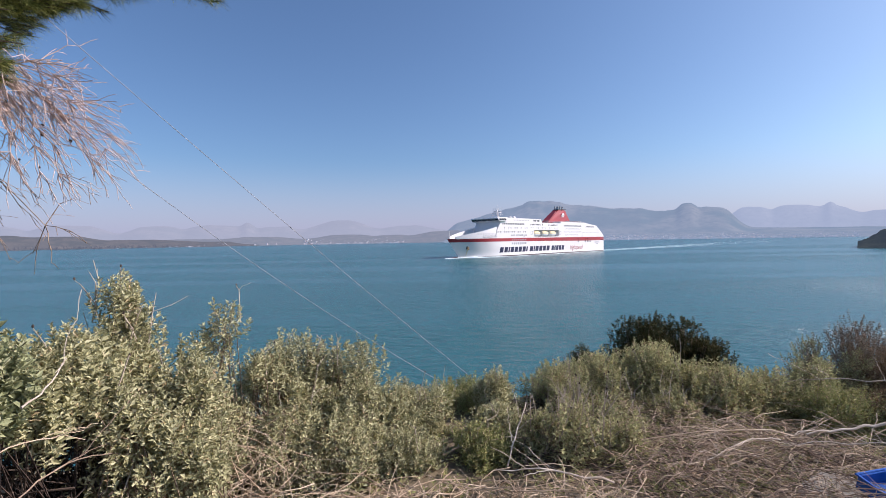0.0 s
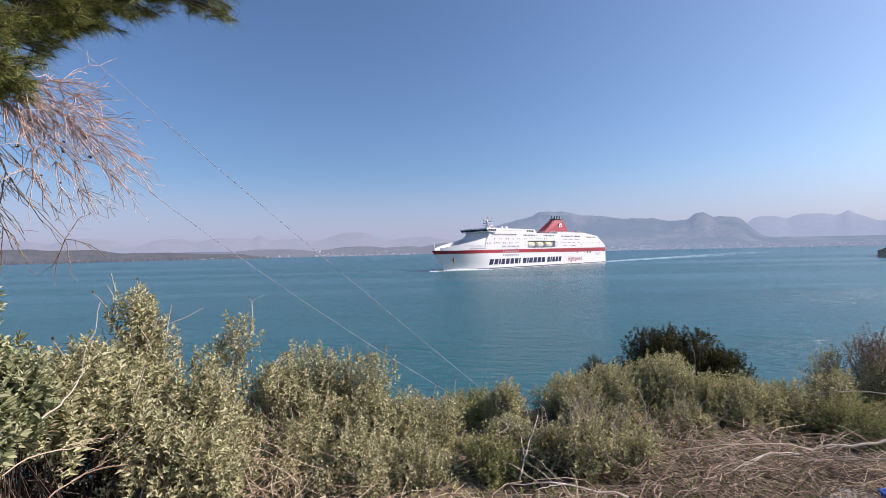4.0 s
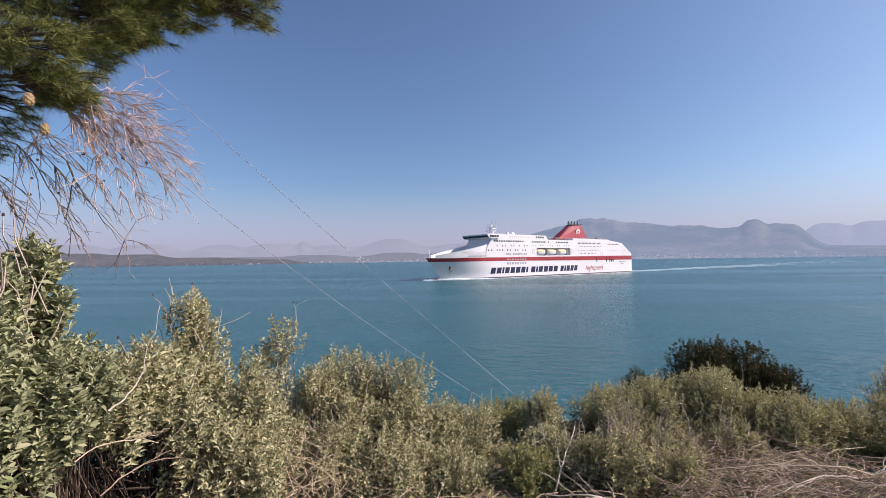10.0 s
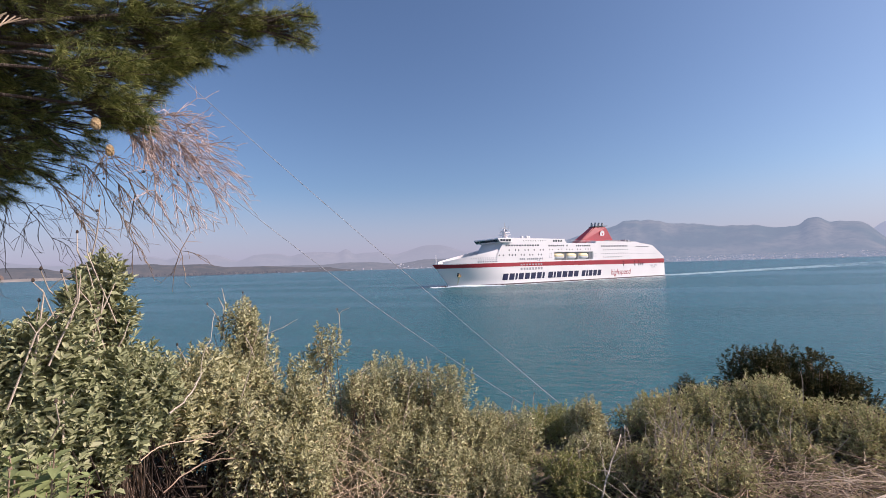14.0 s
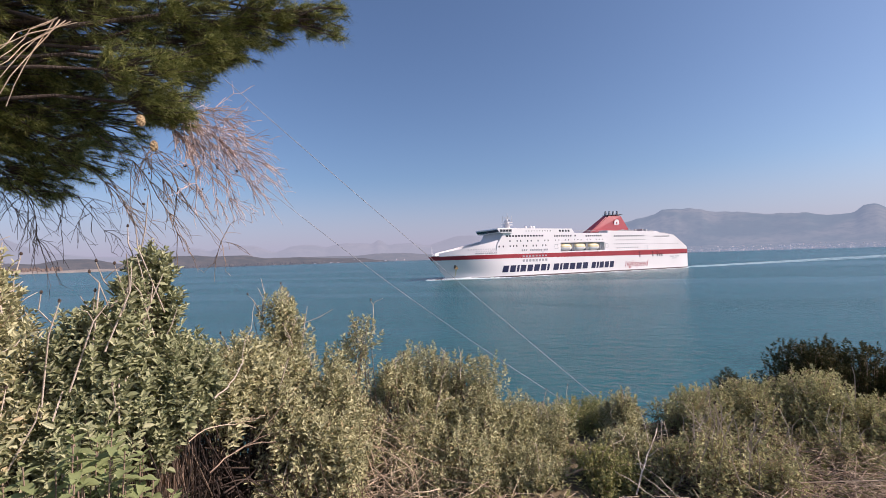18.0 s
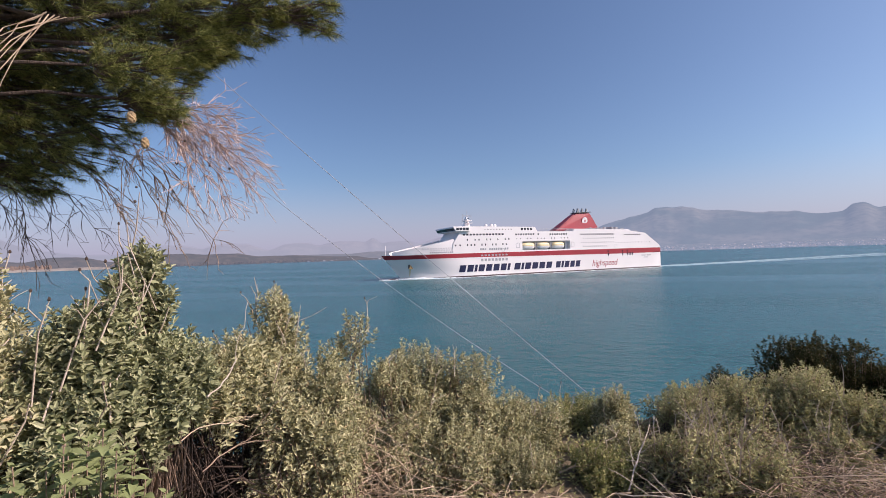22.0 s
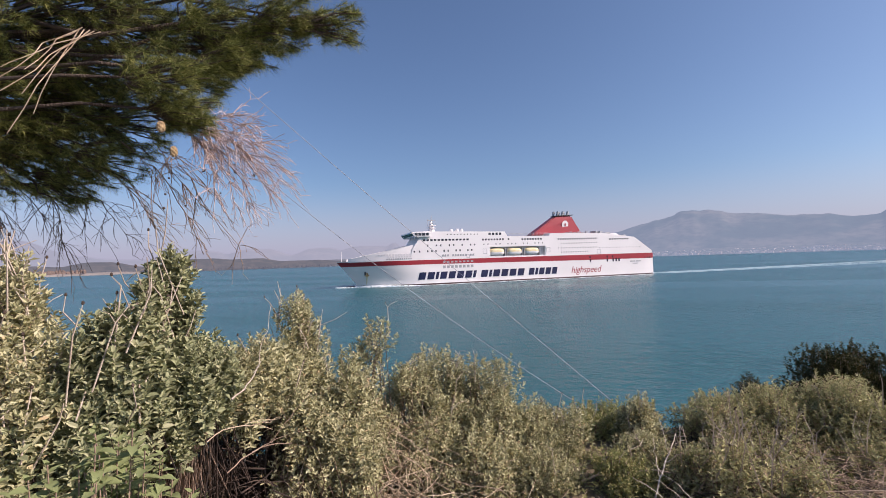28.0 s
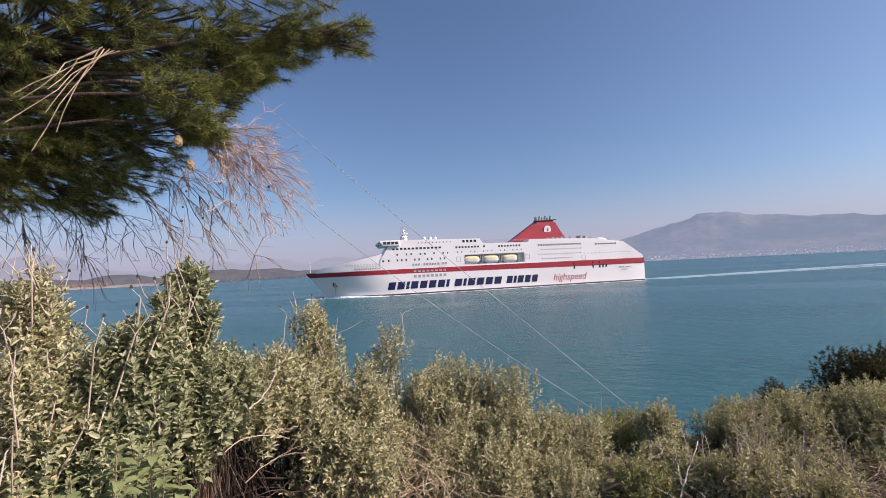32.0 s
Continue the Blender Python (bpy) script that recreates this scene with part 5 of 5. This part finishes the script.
    # dead hanging spray
    def spray(roots, material, name, label, seed, drop, fan, length, sub=11, r=0.0042):
        g = random.Random(seed)
        paths = []
        for a, b in roots:
            a, b = Vector(a), Vector(b)
            prev = a
            pts = []
            for k in range(7):
                s = k / 6
                c = a.lerp(b, s) + Vector((0, 0, 0.10 * math.sin(math.pi * s))) + Vector([g.gauss(0, 0.012) for _ in range(3)])
                pts.append((c, r * (1 - 0.55 * s)))
            paths.append(pts)
            for _ in range(sub):
                k = g.randint(1, 6)
                p = pts[k][0]
                w = ((b - a).normalized() * g.uniform(0.1, 0.9) + Vector([g.gauss(0, fan) for _ in range(3)])).normalized()
                l = length * g.uniform(0.5, 1.2)
                tw = [(p, r * 0.55)]
                q = p.copy()
                for s in range(4):
                    q = q + (w + Vector((0, 0, -drop * (s + 0.5) / 2))).normalized() * l / 4 + Vector([g.gauss(0, 0.006) for _ in range(3)])
                    tw.append((q.copy(), r * (0.5 - 0.07 * s)))
                    if g.random() < 0.75:
                        e = (w + Vector([g.gauss(0, 0.5) for _ in range(3)]) + Vector((0, 0, -drop * 0.8))).normalized() * l * g.uniform(0.2, 0.45)
                        paths.append([(q.copy(), r * 0.36), (q + e * 0.6 + Vector((0, 0, 0.004)), r * 0.3), (q + e, r * 0.24)])
                paths.append(tw)
        v, f = tubes(paths, 4)
        tagged(sheet(name, v, f, material, tree, label), kind="stuff")

    at = lambda az, el, d: Vector(sight(az, el, d)) - tree.location
    s0 = at(-46.8, 15.6, 3.45)
    ends = ((-34.3, 11.5), (-35.4, 9.6), (-36.6, 8.6), (-36.0, 13.2), (-39.0, 6.8), (-40.6, 6.4), (-42.3, 5.2), (-37.6, 11.0))
    spray([(s0, s0.lerp(at(a, e, 3.35), 0.8)) for a, e in ends] + [(at(-45.4, 15.8, 3.4), at(-40.5, 16.0, 3.3))],
          M_TWIG, "dead_spray", "bare silvery-pink dead twigs hanging down", 3, 0.35, 0.24, 0.22, 34, 0.0048)
    spray([(at(-52.6, 13.7, 3.9), at(-41.9, 3.0, 3.7)), (at(-51, 12.0, 3.9), at(-46, 4.2, 3.8)), (at(-55, 11, 3.9), at(-50, 5, 3.9)), (at(-50, 13.5, 3.7), at(-45, 7, 3.6))], M_STEM, "dead_spray", "bare brown-grey dead twigs hanging down", 5, 0.6, 0.26, 0.28, 20, 0.005)
    spray([(at(-64, 9, 4.3), at(-58, 5, 4.2)), (at(-63, 8, 4.3), at(-62, 4, 4.2)), (at(-60, 8, 4.2), at(-55, 5.0, 4.1)), (at(-66, 8, 4.3), at(-65, 3, 4.2)), (at(-57, 8.5, 4.1), at(-52.5, 4.4, 4.0)), (at(-59, 8, 4.1), at(-57.5, 3.2, 4.0))], M_BARK, "dead_spray", "dark thin drooping dead twigs", 7, 1.1, 0.35, 0.30, 15, 0.004)
    g = random.Random(12)
    paths = []
    for k in range(7):
        a = at(-55.5 + g.uniform(-0.8, 0.8), 24.0, 3.5)
        b = at(-61.5 + g.uniform(-2.0, 2.2), 12.5 + g.uniform(0, 7), 3.45)
        paths.append([(a.lerp(b, s) + Vector((g.gauss(0, 0.01), g.gauss(0, 0.01), 0.025 * math.sin(math.pi * s))), 0.0034 - 0.0016 * s) for s in (0, 0.2, 0.4, 0.6, 0.8, 1)])
    for path in paths:
        v, f = tubes([path], 5)
        sheet("broken_twig", v, f, M_DRY, tree, "pale broken twig")
    for az, el, d, r in ((-49.4, 15.9, 3.25, 0.024), (-48.2, 13.4, 3.3, 0.022)):
        bm = bmesh.new()
        bmesh.ops.create_icosphere(bm, subdivisions=3, radius=r)
        for vert in bm.verts:
            c = vert.co
            vert.co = Vector((c.x * (1 - 5 * c.z), c.y * (1 - 5 * c.z), c.z * 1.5)) * (1 + 0.12 * math.sin(c.z * 420 + math.atan2(c.y, c.x) * 5))
        ob = part("cone", bm, M_CONE, tree, "tan pine cone")
        ob.location = at(az, el, d)
    g = random.Random(30)
    for k in range(14):
        bm = bmesh.new()
        p = at(g.uniform(-50, -38), g.uniform(7, 14), 3.4)
        bmesh.ops.create_icosphere(bm, subdivisions=2, radius=g.uniform(0.006, 0.010), matrix=Matrix.Translation(p))
        part("small_cone", bm, M_BARK, tree, "small dark old cone")
    return tree


PINE = pine()


def cable(pts, radius, label):
    """A stay cable that hangs through three places."""
    a, b, c = (Vector(p) for p in pts)
    m = (b - a).length / ((b - a).length + (c - b).length)
    path = []
    for k in range(41):
        s = k / 40
        p = a * ((s - m) * (s - 1) / m) + b * (s * (s - 1) / (m * (m - 1))) + c * (s * (s - m) / (1 - m))
        path.append((p, radius))
    v, f = tubes([path], 6)
    tagged(sheet("stay_cable", v, f, M_WIRE), label, "cable")


cable([sight(-40.9, 20.9, 5.6), sight(-16.9, 0.3, 5.5), sight(4.1, -17.6, 6.3)], 0.0034, "thin grey steel stay cable running down the bank")
cable([sight(-37.5, 9.9, 5.4), sight(-18.1, -5.9, 5.5), sight(1.1, -18.3, 6.3)], 0.0034, "thin grey steel stay cable running down the bank")


# ---- what moves ----
def motions():
    walk(FERRY, [(t, pose(x, y, SEA, 0, 0, h)) for t, x, y, h in COURSE])
    # the wind bends the pine at first, then lets it back
    foot = Matrix.Translation(PINE.location)
    walk(PINE, [(t, foot @ Matrix.Rotation(radians(lean), 4, Vector((-0.66, 0.75, 0)))) for t, lean in ((0, 1.25), (3, 1.2), (6, 0.95), (9, 0.45), (12, 0.35), (14, 0.2), (18, 0.0), (32, 0.0))])


motions()
